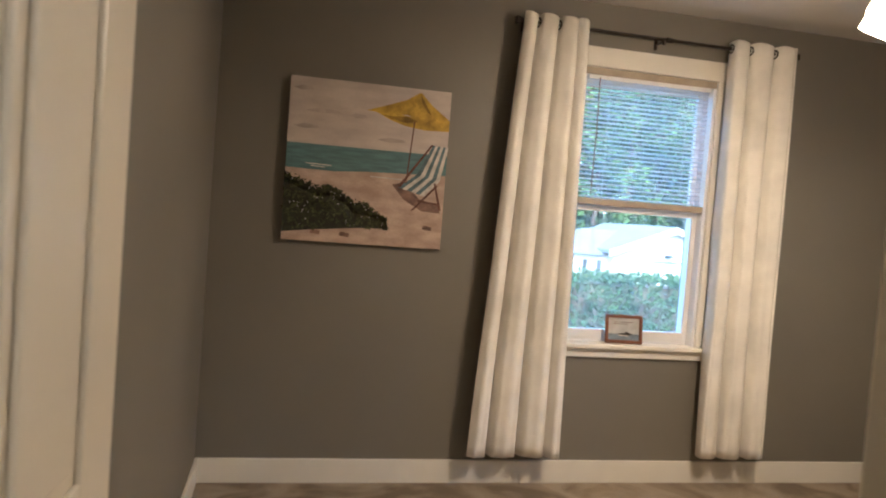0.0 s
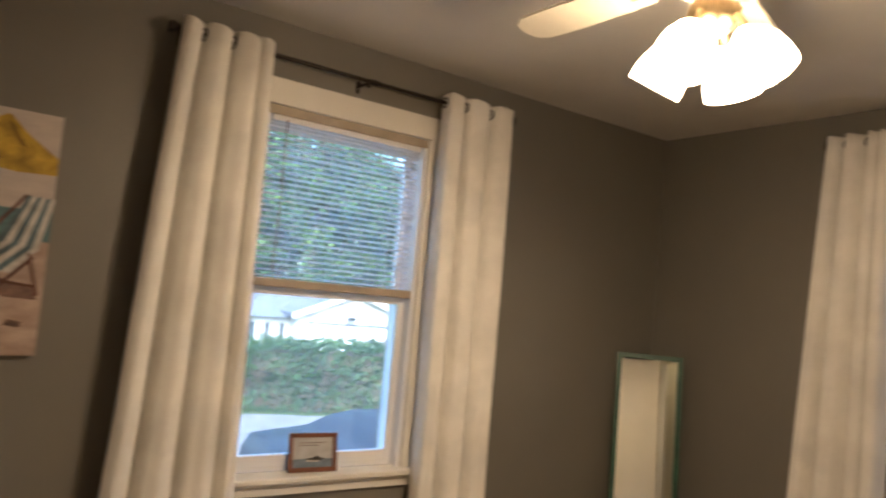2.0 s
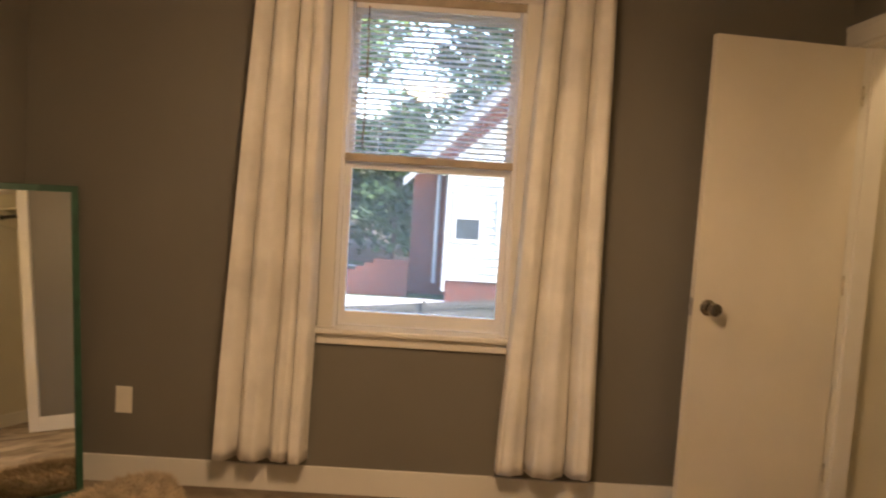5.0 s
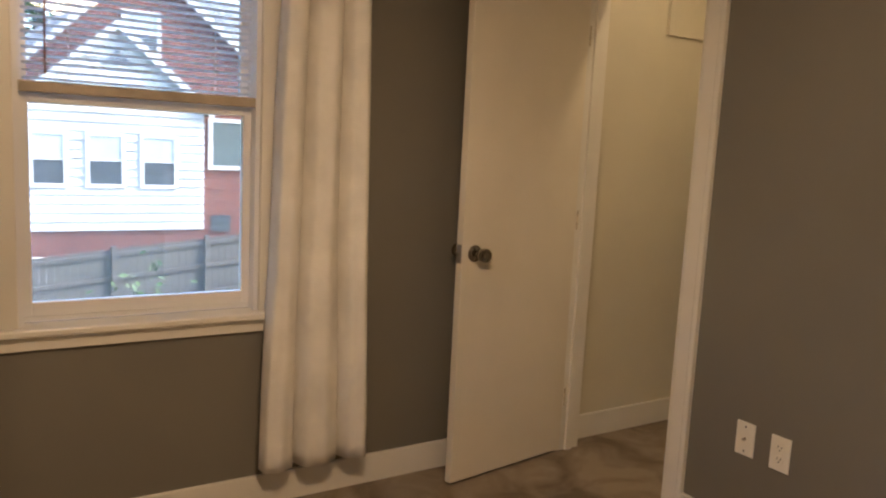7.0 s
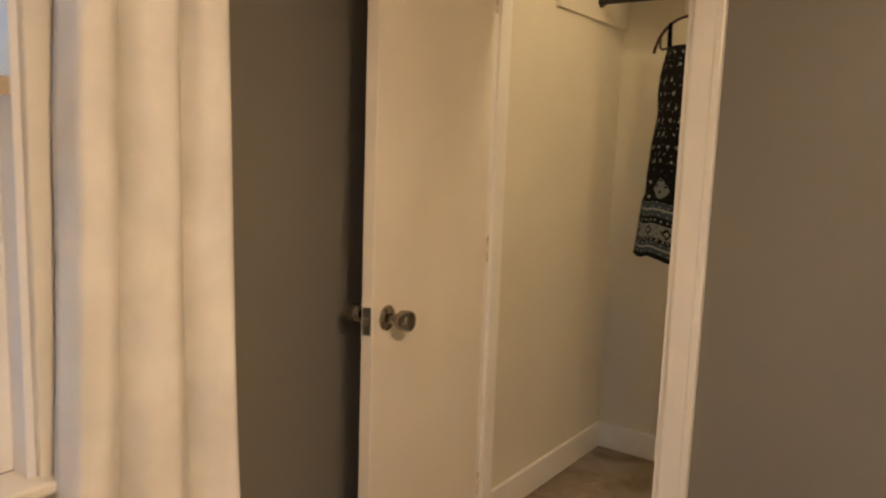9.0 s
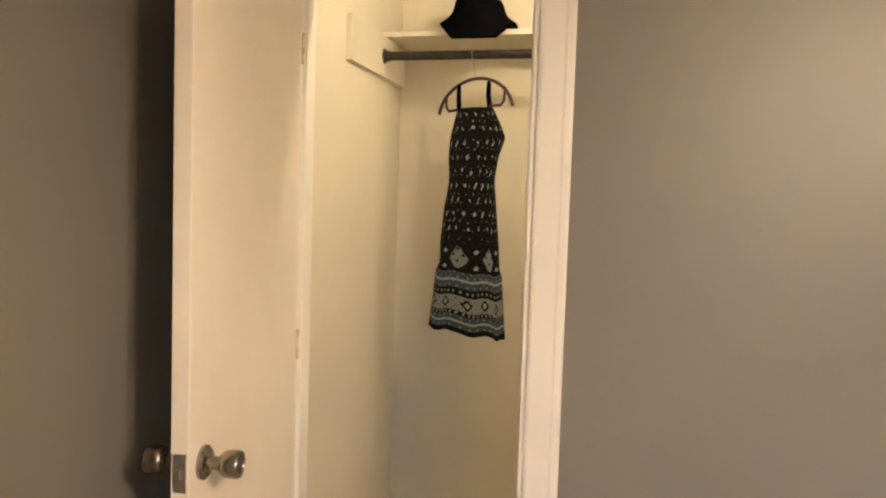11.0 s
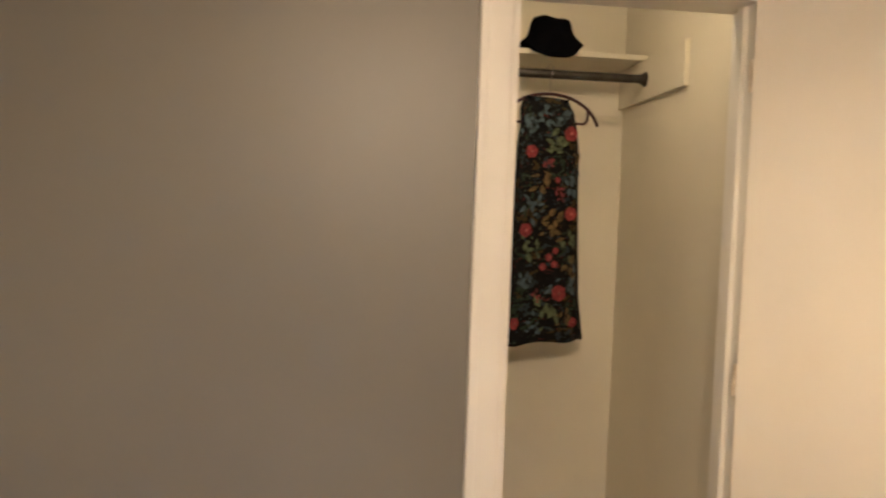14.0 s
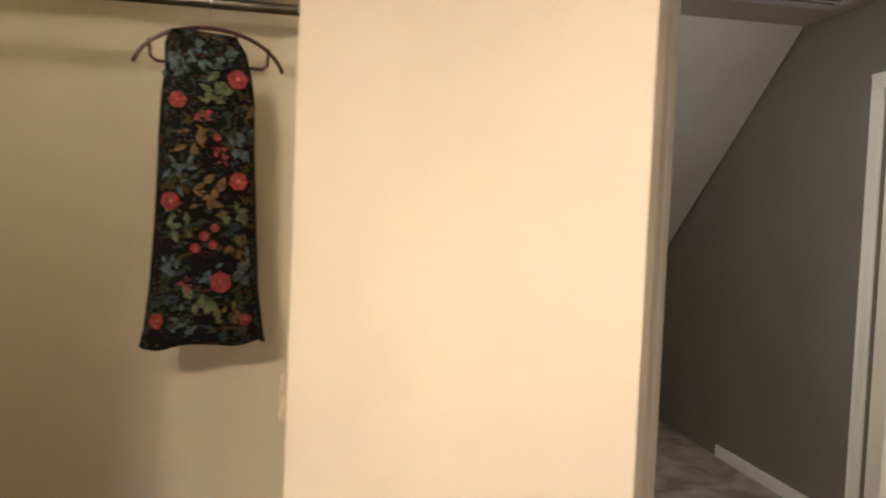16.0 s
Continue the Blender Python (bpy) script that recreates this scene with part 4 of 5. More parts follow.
def dress(bm_rows, depth, folds, seed, sway=0.0):
    """A hollow flattened tube of cloth; rows of (height, left, right), from the hem up."""
    bm = bmesh.new()
    uvl = bm.loops.layers.uv.new("UVMap")
    n = 96
    z0, z1 = bm_rows[0][0], bm_rows[-1][0]
    nz = 64
    rings, vv = [], []
    for j in range(nz + 1):
        f = j / nz
        z = z0 + (z1 - z0) * f
        hs = [r[0] for r in bm_rows]
        l, r = np.interp(z, hs, [q[1] for q in bm_rows]), np.interp(z, hs, [q[2] for q in bm_rows])
        cx, hw = (l + r) / 2, (r - l) / 2
        ring = []
        for i in range(n):
            a = 2 * math.pi * i / n
            wob = (1 - 0.75 * f) * math.sin(folds * a + 2.5 * noise.noise((seed, f * 1.2, 0)) + seed) + 0.35 * math.sin((folds + 4) * a + seed * 2 + f * 2)
            d = depth * (0.55 + 0.45 * (1 - f)) + 0.010 * wob
            x = cx + hw * math.copysign(abs(math.cos(a)) ** 0.8, math.cos(a)) * (1 + 0.02 * wob)
            y = d * math.sin(a) + 0.006 * wob
            zz = z + (0.007 * math.sin(folds * a + seed) + sway * math.cos(a)) * (1 - f) ** 2
            ring.append(bm.verts.new((x, y, zz)))
        rings.append(ring)
        vv.append(f)
    for j in range(nz):
        for i in range(n):
            k = (i + 1) % n
            fc = bm.faces.new((rings[j][i], rings[j][k], rings[j + 1][k], rings[j + 1][i]))
            for lp, (uu, w) in zip(fc.loops, ((i, vv[j]), (i + 1, vv[j]), (i + 1, vv[j + 1]), (i, vv[j + 1]))):
                lp[uvl].uv = (uu / n * 0.72, w)
    return bm


# strappy dress with a flounce (local x along the hanger, -y to its back)
da = thing("strappy_dress", "black strappy midi dress with pale diamonds and blue-grey hem bands", "dress", pose(3.510, -0.43, 0, 0, 0, 180 - 22))
rows_a = [(0.965, -0.175, 0.162), (1.02, -0.168, 0.156), (1.195, -0.146, 0.138), (1.205, -0.134, 0.128), (1.30, -0.130, 0.120), (1.42, -0.118, 0.106), (1.53, -0.098, 0.094), (1.55, -0.098, 0.096), (1.62, -0.105, 0.108), (1.69, -0.100, 0.136), (1.73, -0.090, 0.118), (1.80, -0.070, 0.078)]
body = part("body", dress(rows_a, 0.050, 7, 1.3, -0.008), PRINT_A, da, "", True)
so = body.modifiers.new("thickness", 'SOLIDIFY')
so.thickness = 0.002
for x0, x1 in ((-0.066, -0.069), (0.070, 0.062)):
    bm = bmesh.new()
    for y in (0.008, -0.008):
        tube([(x0, y, 1.795), (x1, y * 0.9, 1.845), (x1, y * 0.2, 1.893)], 0.0085, 8, bm)
    bmesh.ops.transform(bm, matrix=Matrix.Diagonal((1, 0.5, 1, 1)), verts=bm.verts)
    part("strap", bm, BLACK, da, "black shoulder strap", True)
# sleeveless floral dress
db = thing("floral_dress", "sleeveless black dress printed with red roses and leaves", "dress", pose(1.455, -0.43, 0, 0, 0, 180 + 18))
rows_b = [(0.985, -0.174, 0.190), (1.04, -0.163, 0.180), (1.15, -0.152, 0.163), (1.35, -0.142, 0.151), (1.60, -0.136, 0.140), (1.72, -0.131, 0.136), (1.80, -0.122, 0.124), (1.86, -0.125, 0.108), (1.905, -0.112, 0.075)]
body = part("body", dress(rows_b, 0.040, 5, 4.1, 0.006), PRINT_B, db, "", True)
so = body.modifiers.new("thickness", 'SOLIDIFY')
so.thickness = 0.002
bm = bmesh.new()
tube([(-0.105 + 0.18 * i / 14, -0.014, 1.905 - 0.040 * math.sin(math.pi * i / 14) + 0.0 * i) for i in range(15)], 0.004, 6, bm)
part("neckline", bm, BLACK, db, "", True)


def rose(x, z, r, seed):
    bm = bmesh.new()
    rg = random.Random(seed)
    for k, (rr, d) in enumerate(((r, 0.0), (r * 0.7, 0.0012), (r * 0.42, 0.0024))):
        ring = []
        for i in range(18):
            a = 2 * math.pi * i / 18
            q = rr * (1 + 0.07 * math.sin((5 + seed % 3) * a + seed + k) + 0.08 * rg.random())
            ring.append(bm.verts.new((x + q * math.cos(a), -depth_b(x, z) - 0.004 - d, z + q * math.sin(a))))
        bm.faces.new(ring)
    o = part("rose_print", bm, ROSE, db, "red rose print")
    bm = bmesh.new()
    bm.faces.new([bm.verts.new((x + r * 0.2 * math.cos(q), -depth_b(x, z) - 0.0082, z + r * 0.2 * math.sin(q))) for q in [2 * math.pi * i / 10 for i in range(10)]])
    part("rose_heart", bm, ROSEC, o)


def depth_b(x, z):
    f = (z - rows_b[0][0]) / (rows_b[-1][0] - rows_b[0][0])
    return (0.040 * (0.55 + 0.45 * (1 - f)) + 0.010) * max(0.2, 1 - (abs(x) / 0.145) ** 4) + 0.004


LEAVES = [mat(n_, c_, 0.85, 50, 0.3) for n_, c_ in (("teal leaf print", (0.052, 0.080, 0.088)), ("olive leaf print", (0.080, 0.10, 0.045)), ("mustard leaf print", (0.115, 0.07, 0.02)), ("small red bloom print", (0.20, 0.03, 0.032)))]
SPRAYS = ((0.01, 1.735, 1, 1.5), (-0.07, 1.50, 0, 1.5), (0.10, 1.58, 0, 1.4), (-0.05, 1.59, 2, 1.4), (0.0, 1.43, 2, 1.7), (0.09, 1.285, 2, 1.2), (0.075, 1.375, 1, 1.4), (-0.085, 1.355, 1, 1.3), (-0.02, 1.10, 1, 1.7), (0.105, 1.21, 0, 1.3), (0.07, 1.075, 2, 1.2), (-0.095, 1.81, 0, 1.2), (0.055, 1.845, 0, 1.2), (0.115, 1.69, 2, 1.0), (-0.115, 1.22, 0, 1.3), (-0.03, 1.84, 0, 1.1), (0.02, 1.20, 0, 1.2), (-0.02, 1.66, 3, 0.8), (0.03, 1.55, 3, 0.8), (-0.06, 1.16, 3, 0.7), (-0.06, 1.04, 0, 1.0))
for q_, (x, z, c, k) in enumerate(SPRAYS):
    rg = random.Random(100 + q_)
    bm = bmesh.new()
    for j in range(11):
        a, ln = rg.random() * 6.28, k * rg.uniform(0.014, 0.032)
        ox, oz = x + rg.gauss(0, 0.012 * k), z + rg.gauss(0, 0.016 * k)
        w = ln * rg.uniform(0.16, 0.30)
        ca, sa = math.cos(a), math.sin(a)
        pts = []
        for u, v in ((0, 0), (0.3, 1), (0.65, 0.8), (1, 0), (0.65, -0.8), (0.3, -1)):
            px, pz = ox + ca * u * ln - sa * v * w, oz + sa * u * ln + ca * v * w
            pts.append(bm.verts.new((px, -depth_b(px, pz) - 0.0032, pz)))
        if all(abs(p.co.x) < 0.136 for p in pts):
            bm.faces.new(pts)
        else:
            bmesh.ops.delete(bm, geom=pts, context='VERTS')
    tagged(part("leaf_spray", bm, LEAVES[c], db), kind="stuff")
for i, (x, z, r) in enumerate(((0.075, 1.775, 0.027), (-0.092, 1.70, 0.023), (0.085, 1.475, 0.025), (-0.105, 1.41, 0.025), (0.040, 1.175, 0.030), (-0.01, 1.31, 0.014), (0.015, 1.285, 0.013), (-0.035, 1.275, 0.014), (0.02, 1.335, 0.012), (-0.13, 1.06, 0.022), (0.12, 1.06, 0.018), (0.02, 1.60, 0.011))):
    rose(x, z, r, i)

# return-air grille in the hall ceiling
gr = thing("ceiling_vent", "white slatted air vent in the hallway ceiling", "vent", pose(-0.95, -1.10, TOP))
part("frame", boxes([(-0.30, 0.30, -0.26, -0.225, -0.010, 0), (-0.30, 0.30, 0.225, 0.26, -0.010, 0), (-0.30, -0.265, -0.225, 0.225, -0.010, 0), (0.265, 0.30, -0.225, 0.225, -0.010, 0)], 0.002), VINYL, gr)
part("backing", box(-0.265, 0.265, -0.225, 0.225, -0.001, -0.0005), SLOT, gr)
sl = box(-0.265, 0.265, -0.008, 0.008, -0.0012, 0.0012)
first = part("slat", sl, VINYL, gr)
for i in range(9):
    o = first if i == 0 else new("slat", first.data)
    o.parent = gr
    o.matrix_local = pose(0, -0.20 + 0.05 * i, -0.0075, 12)

# fluffy throw on the carpet by the mirror
FUR = mat("cream faux fur", (0.66, 0.54, 0.38), 0.9, 12, 0.15, gloss=0.1)
fur = thing("faux_fur_throw", "cream faux fur throw bundled on the carpet by a mirror", "throw", pose(3.50, 3.37, 0, 0, 0, -22))
bm = bmesh.new()
bmesh.ops.create_icosphere(bm, subdivisions=4, radius=1)
for v in bm.verts:
    k = 1 + 0.22 * noise.noise(v.co * 1.7) + 0.08 * noise.noise(v.co * 5)
    v.co = Vector((v.co.x * 0.37 * k, v.co.y * 0.15 * k, max(0.0, 0.03 + v.co.z * 0.075 * k)))
base = [(v.co.copy(), v.normal.copy()) for v in bm.verts if v.co.z > 0.002]
part("body", bm, FUR, fur, "", True)
rg = random.Random(21)
bm = bmesh.new()
for i in range(9000):
    p, n = base[rg.randrange(len(base))]
    p = p + Vector((rg.gauss(0, 0.008), rg.gauss(0, 0.008), rg.gauss(0, 0.004)))
    n = Vector((p.x * 2 + rg.gauss(0, 0.5), p.y * 7 + rg.gauss(0, 0.5), 0.7 + rg.gauss(0, 0.3))).normalized()
    sd = n.orthogonal().normalized() * 0.0022
    q = p + n * rg.uniform(0.02, 0.045)
    if q.z > 0.002:
        bm.faces.new([bm.verts.new(w) for w in (p - sd, p + sd, q)])
tagged(part("fur", bm, FUR, fur), kind="stuff")

# closet lamps, and a fill light added for the hall
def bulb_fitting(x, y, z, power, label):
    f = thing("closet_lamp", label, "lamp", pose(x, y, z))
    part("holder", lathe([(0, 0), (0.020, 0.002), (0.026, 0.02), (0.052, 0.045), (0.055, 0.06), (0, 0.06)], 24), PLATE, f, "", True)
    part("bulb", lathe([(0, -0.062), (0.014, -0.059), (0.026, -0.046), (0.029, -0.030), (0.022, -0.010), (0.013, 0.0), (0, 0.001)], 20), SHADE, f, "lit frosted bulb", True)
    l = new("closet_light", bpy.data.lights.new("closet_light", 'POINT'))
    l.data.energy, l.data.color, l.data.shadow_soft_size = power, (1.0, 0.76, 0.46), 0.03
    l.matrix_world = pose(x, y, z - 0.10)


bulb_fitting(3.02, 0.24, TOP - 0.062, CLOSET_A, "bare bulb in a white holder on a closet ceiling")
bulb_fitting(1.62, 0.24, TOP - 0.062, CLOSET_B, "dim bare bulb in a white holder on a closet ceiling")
# assumed fixture, kept out of view, that only serves to brighten the hallway
hl = thing("hall_fill_light", "added fill light on the hallway ceiling, out of view", "lamp", pose(0.20, -0.55, TOP))
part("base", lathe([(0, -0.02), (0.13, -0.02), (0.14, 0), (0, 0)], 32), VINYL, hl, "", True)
part("dome", lathe([(0, -0.085), (0.05, -0.08), (0.10, -0.055), (0.122, -0.021), (0, -0.021)], 32), FILL_DOME, hl, "glowing dome of the added fill light", True)

# ---- outside ----
GRASS = mat("mown lawn", (0.085, 0.118, 0.048), 0.9, 0.8, 0.25, 0.8, 40, color2=(0.055, 0.08, 0.033), gloss=0.1)
ASPH = mat("pale worn asphalt", (0.17, 0.17, 0.17), 0.9, 1.5, 0.12, 0.5, 90)
CONC = mat("pale concrete", (0.55, 0.53, 0.50), 0.85, 1.2, 0.08, 0.4, 60)
SIDING = mat("white siding", (0.50, 0.50, 0.50), 0.5, 1.0, 0.03)
ROLLER = mat("pale window shade", (0.36, 0.40, 0.43), 0.6, 4.0, 0.05)
SHINGLE = mat("grey shingle roof", (0.17, 0.18, 0.20), 0.9, 3.0, 0.15, 0.6, 30, stretch=(1, 1, 4))
LROOF = mat("light grey roof", (0.13, 0.145, 0.17), 0.85, 2.0, 0.1, 0.5, 30)
FENCEM = mat("weathered grey wood", (0.092, 0.084, 0.073), 0.9, 5.0, 0.2, 0.4, 40, stretch=(4, 4, 0.5))
BARK = mat("bark", (0.10, 0.075, 0.055), 0.95, 6.0, 0.3, 0.8, 30, stretch=(3, 3, 0.6))
LEAF = mat("tree leaves", (0.085, 0.15, 0.035), 0.6, 0.35, 0.35, color2=(0.03, 0.065, 0.02), gloss=0.3)
HEDGE = mat("hedge leaves", (0.048, 0.095, 0.028), 0.6, 0.9, 0.35, color2=(0.022, 0.052, 0.018), gloss=0.3)
DIRT = mat("orange clay soil", (0.40, 0.24, 0.13), 0.95, 3.0, 0.2, 0.9, 30)
BLINDG = mat("grey-green blind slats", (0.085, 0.115, 0.11), 0.6, 3.0, 0.1)
DARKG = mat("dark window panes", (0.06, 0.07, 0.08), 0.15, 2.0, 0.1)
CARP = mat("dark grey car paint", (0.014, 0.016, 0.020), 0.45, 2, 0.05, gloss=0.25)
TYRE = mat("black rubber", (0.02, 0.02, 0.02), 0.8, 10, 0.1)
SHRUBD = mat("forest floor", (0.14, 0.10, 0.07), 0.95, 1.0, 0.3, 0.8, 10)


def brick_mat():
    m = mat("red brick", (0.36, 0.15, 0.10), 0.85, 1.2, 0.12)
    t = m.node_tree
    b = t.nodes["Principled BSDF"]
    tc = t.nodes.new("ShaderNodeTexCoord")
    sp, cb = t.nodes.new("ShaderNodeSeparateXYZ"), t.nodes.new("ShaderNodeCombineXYZ")
    t.links.new(tc.outputs["Object"], sp.inputs[0])
    t.links.new(op(t, 'ADD', sp.outputs[0], sp.outputs[1]), cb.inputs[0])
    t.links.new(sp.outputs[2], cb.inputs[1])
    k = t.nodes.new("ShaderNodeTexBrick")
    for key, v in (("Color1", (0.145, 0.034, 0.020, 1)), ("Color2", (0.085, 0.020, 0.013, 1)), ("Mortar", (0.17, 0.085, 0.062, 1)), ("Scale", 1.0), ("Mortar Size", 0.012), ("Brick Width", 0.24), ("Row Height", 0.095)):
        k.inputs[key].default_value = v
    t.links.new(cb.outputs[0], k.inputs["Vector"])
    t.links.new(k.outputs["Color"], b.inputs["Base Color"])
    return m


BRICK = brick_mat()


def ground_z(x, y):
    s = min(1, max(0, (x - 5.5) / 7))
    s = s * s * (3 - 2 * s)
    n = min(1, max(0, (y - 6) / 6))
    return -1.25 - 1.1 * s * (1 - 0.75 * n) + 0.05 * noise.noise((x * 0.2, y * 0.2, 0))


bm = bmesh.new()
xs = sorted({-300, -120, -60, -30, 400, 200, 120, 80} | set(range(-20, 61, 2)))
ys = sorted({-300, -120, -60, 400, 200, 120, 80} | set(range(-30, 61, 2)))
gv = [[bm.verts.new((x, y, ground_z(x, y))) for x in xs] for y in ys]
for j in range(len(ys) - 1):
    for i in range(len(xs) - 1):
        bm.faces.new((gv[j][i], gv[j][i + 1], gv[j + 1][i + 1], gv[j + 1][i]))
structure("ground", bm, GRASS, "green mown lawn outside the windows", "ground", True)


def sheet(name, x0, x1, y0, y1, material, label, category, lift=0.03, n=24):
    bm = bmesh.new()
    g = [[bm.verts.new((x0 + (x1 - x0) * i / n, y0 + (y1 - y0) * j / n, max(ground_z(x0 + (x1 - x0) * i / n, y0 + (y1 - y0) * j / n), -9) + lift)) for i in range(n + 1)] for j in range(n + 1)]
    for j in range(n):
        for i in range(n):
            bm.faces.new((g[j][i], g[j][i + 1], g[j + 1][i + 1], g[j + 1][i]))
    return structure(name, bm, material, label, category, True)


sheet("road", -40, 50, 11.6, 16.2, ASPH, "pale grey asphalt street", "road", 0.06, 40)
sheet("driveway", 2.5, 12.0, 7.2, 11.2, CONC, "pale concrete driveway", "driveway", 0.05)
sheet("patio", 20.0, 25.4, 1.2, 6.6, CONC, "bright concrete patio beside a house", "patio", 0.06)
sheet("woodland_floor", 36.5, 70, -20, 40, SHRUBD, "brown leaf litter under trees", "ground", 0.05)
sheet("garden_path", 34.2, 35.0, 3.0, 30, CONC, "pale edging strip along a lawn", "path", 0.06)


def leaves(points, size, seed, bm=None):
    bm = bm or bmesh.new()
    rg = random.Random(seed)
    for p in points:
        n = Vector((rg.gauss(0, 1), rg.gauss(0, 1), rg.gauss(0.5, 1))).normalized()
        u = n.orthogonal().normalized()
        w = n.cross(u)
        a, s = rg.random() * 6.28, size * (0.6 + 0.8 * rg.random())
        u, w = u * math.cos(a) + w * math.sin(a), w * math.cos(a) - u * math.sin(a)
        p = Vector(p)
        bm.faces.new([bm.verts.new(q) for q in (p - u * s, p + w * s * 0.55 + n * s * 0.1, p + u * s, p - w * s * 0.55 + n * s * 0.1)])
    return bm


def hedge(x0, x1, y, depth, top, name, label, seed, size=0.065, dens=900):
    h = thing(name, label, "hedge", kind="stuff")
    rg = random.Random(seed)
    pts = []
    for i in range(int((x1 - x0) * dens)):
        x = x0 + (x1 - x0) * rg.random()
        t = top + 0.20 * noise.noise((x * 0.8, seed, 0)) + 0.08 * noise.noise((x * 3, seed, 4))
        g = ground_z(x, y)
        a = rg.random()
        if a < 0.62:
            z = g + (t - g) * rg.random()
            pts.append((x, y - depth / 2 + 0.22 * noise.noise((x * 1.5, z * 2, seed)) + 0.12 * rg.random(), z))
        else:
            pts.append((x, y + depth * (rg.random() - 0.5), t - 0.16 + 0.24 * rg.random() ** 1.6))
    part("foliage", leaves(pts, size, seed), HEDGE, h)
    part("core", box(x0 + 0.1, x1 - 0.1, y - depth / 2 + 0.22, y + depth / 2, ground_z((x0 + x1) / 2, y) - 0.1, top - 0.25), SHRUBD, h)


hedge(0, 17, 17.6, 1.3, 0.22, "hedge", "dense clipped green hedge across the street", 3)


def tree(seed, tall, spread, count, bare=0.3, size=0.34):
    t = thing("tree", "tall leafy tree with a straight bare lower trunk", "tree", None, "trees behind the gardens")
    rg = random.Random(seed)
    bm = bmesh.new()
    lean = rg.uniform(-0.3, 0.3)
    pts = [Vector((lean * k + 0.12 * rg.uniform(-1, 1) * (k > 0), 0.12 * rg.uniform(-1, 1) * (k > 0), tall * 0.92 * k)) for k in [i / 8 for i in range(9)]]
    rings = []
    for i, p in enumerate(pts):
        r = 0.24 * (1 - 0.85 * i / 8) * tall / 15
        rings.append([bm.verts.new(p + Vector((r * math.cos(q * 0.785), r * math.sin(q * 0.785), 0))) for q in range(8)])
    for a, b in zip(rings, rings[1:]):
        for k in range(8):
            bm.faces.new((a[k], a[(k + 1) % 8], b[(k + 1) % 8], b[k]))
    tips = []
    for k in range(16):
        f = bare + (0.95 - bare) * k / 15
        s = pts[min(7, int(f * 8))].lerp(pts[min(8, int(f * 8) + 1)], f * 8 % 1)
        a = k * 2.4 + rg.random()
        ln = spread * (1.15 - 0.85 * f) * rg.uniform(0.6, 1.1)
        e = s + Vector((math.cos(a) * ln, math.sin(a) * ln, ln * rg.uniform(0.15, 0.6)))
        tube([s, s.lerp(e, 0.5) + Vector((0, 0, 0.15)), e], 0.05, 5, bm)
        tips += [s.lerp(e, q) for q in (0.45, 0.7, 0.9, 1.05)]
    part("trunk", bm, BARK, t, "", True)
    lp = []
    for i in range(count):
        c = tips[rg.randrange(len(tips))]
        r = spread * 0.30
        lp.append(c + Vector((rg.gauss(0, r * 0.5), rg.gauss(0, r * 0.5), rg.gauss(0, r * 0.38))))
    part("crown", leaves(lp, size, seed + 50), LEAF, t)
    return t


kinds = [tree(11, 17, 4.6, 3600, 0.30, 0.23), tree(12, 14, 4.2, 3600, 0.16, 0.23), tree(13, 20, 4.8, 3000, 0.42, 0.23), tree(14, 8, 3.6, 3400, 0.05, 0.20)]
rg = random.Random(77)
spots = []
for i in range(11):
    spots.append((38.5 + 3 * rg.random(), 0.5 + i * 3.1 + rg.uniform(-0.8, 0.8), (0, 3, 2, 1)[i % 4]))
for i in range(13):
    spots.append((44 + 5 * rg.random(), -8 + i * 3.8 + rg.uniform(-1, 1), 3))
for i in range(15):
    spots.append((4 + i * 3.1 + rg.uniform(-1, 1), 47 + 6 * rg.random(), (0, 1, 2, 1)[i % 4]))
for i in range(16):
    spots.append((2 + i * 3.0, 57 + 6 * rg.random(), (1, 0)[i % 2]))
spots += [(11.0, 40.0, 1), (27.0, 34.0, 1)]
used = set()
for x, y, k in spots:
    m = pose(x, y, ground_z(x, y) - 0.1, 0, 0, rg.uniform(0, 360))
    if k in used:
        copy_thing(kinds[k], m)
    else:
        kinds[k].matrix_world = m
        used.add(k)

# garden shrub and clay heap by the fence
sh = thing("shrub", "loose green garden shrub below the window", "shrub", pose(11.0, 0.85, ground_z(11.0, 0.85)))
rg = random.Random(9)
part("foliage", leaves([(rg.gauss(0, 0.38), y_, abs(rg.gauss(0.25, 0.42)) * (1.2 - 0.3 * abs(y_)) + 0.12 * math.sin(5 * y_)) for y_ in [rg.gauss(0, 0.62) for i in range(9000)] if abs(y_) < 2.2], 0.06, 9), LEAF, sh)
part("stem", tube([(0, 0, -0.1), (0.03, 0, 0.5), (0, 0.05, 1.1)], 0.03, 6), BARK, sh)
bm = bmesh.new()
bmesh.ops.create_icosphere(bm, subdivisions=4, radius=1)
for v in bm.verts:
    d = 1 + 0.35 * noise.noise(v.co * 1.6) + 0.12 * noise.noise(v.co * 5)
    v.co = Vector((v.co.x * 1.3 * d, v.co.y * 1.7 * d, max(-0.1, v.co.z * 0.52 * d)))
hp = tagged(finish("soil_heap", bm, DIRT, None, "", True), "heap of orange clay soil beside a wooden fence", "soil heap")
hp.matrix_world = pose(14.6, -1.8, ground_z(14.6, -1.8))

# board fence
FXX = 18.0
fe = thing("fence", "weathered grey wooden board fence with horizontal rails", "fence")
bl = bmesh.new()
box(-0.012, 0.012, -0.068, 0.068, 0, 1.69, 0, bl)
pm = box(-0.05, 0.05, -0.05, 0.05, 0, 1.78, 0.006)
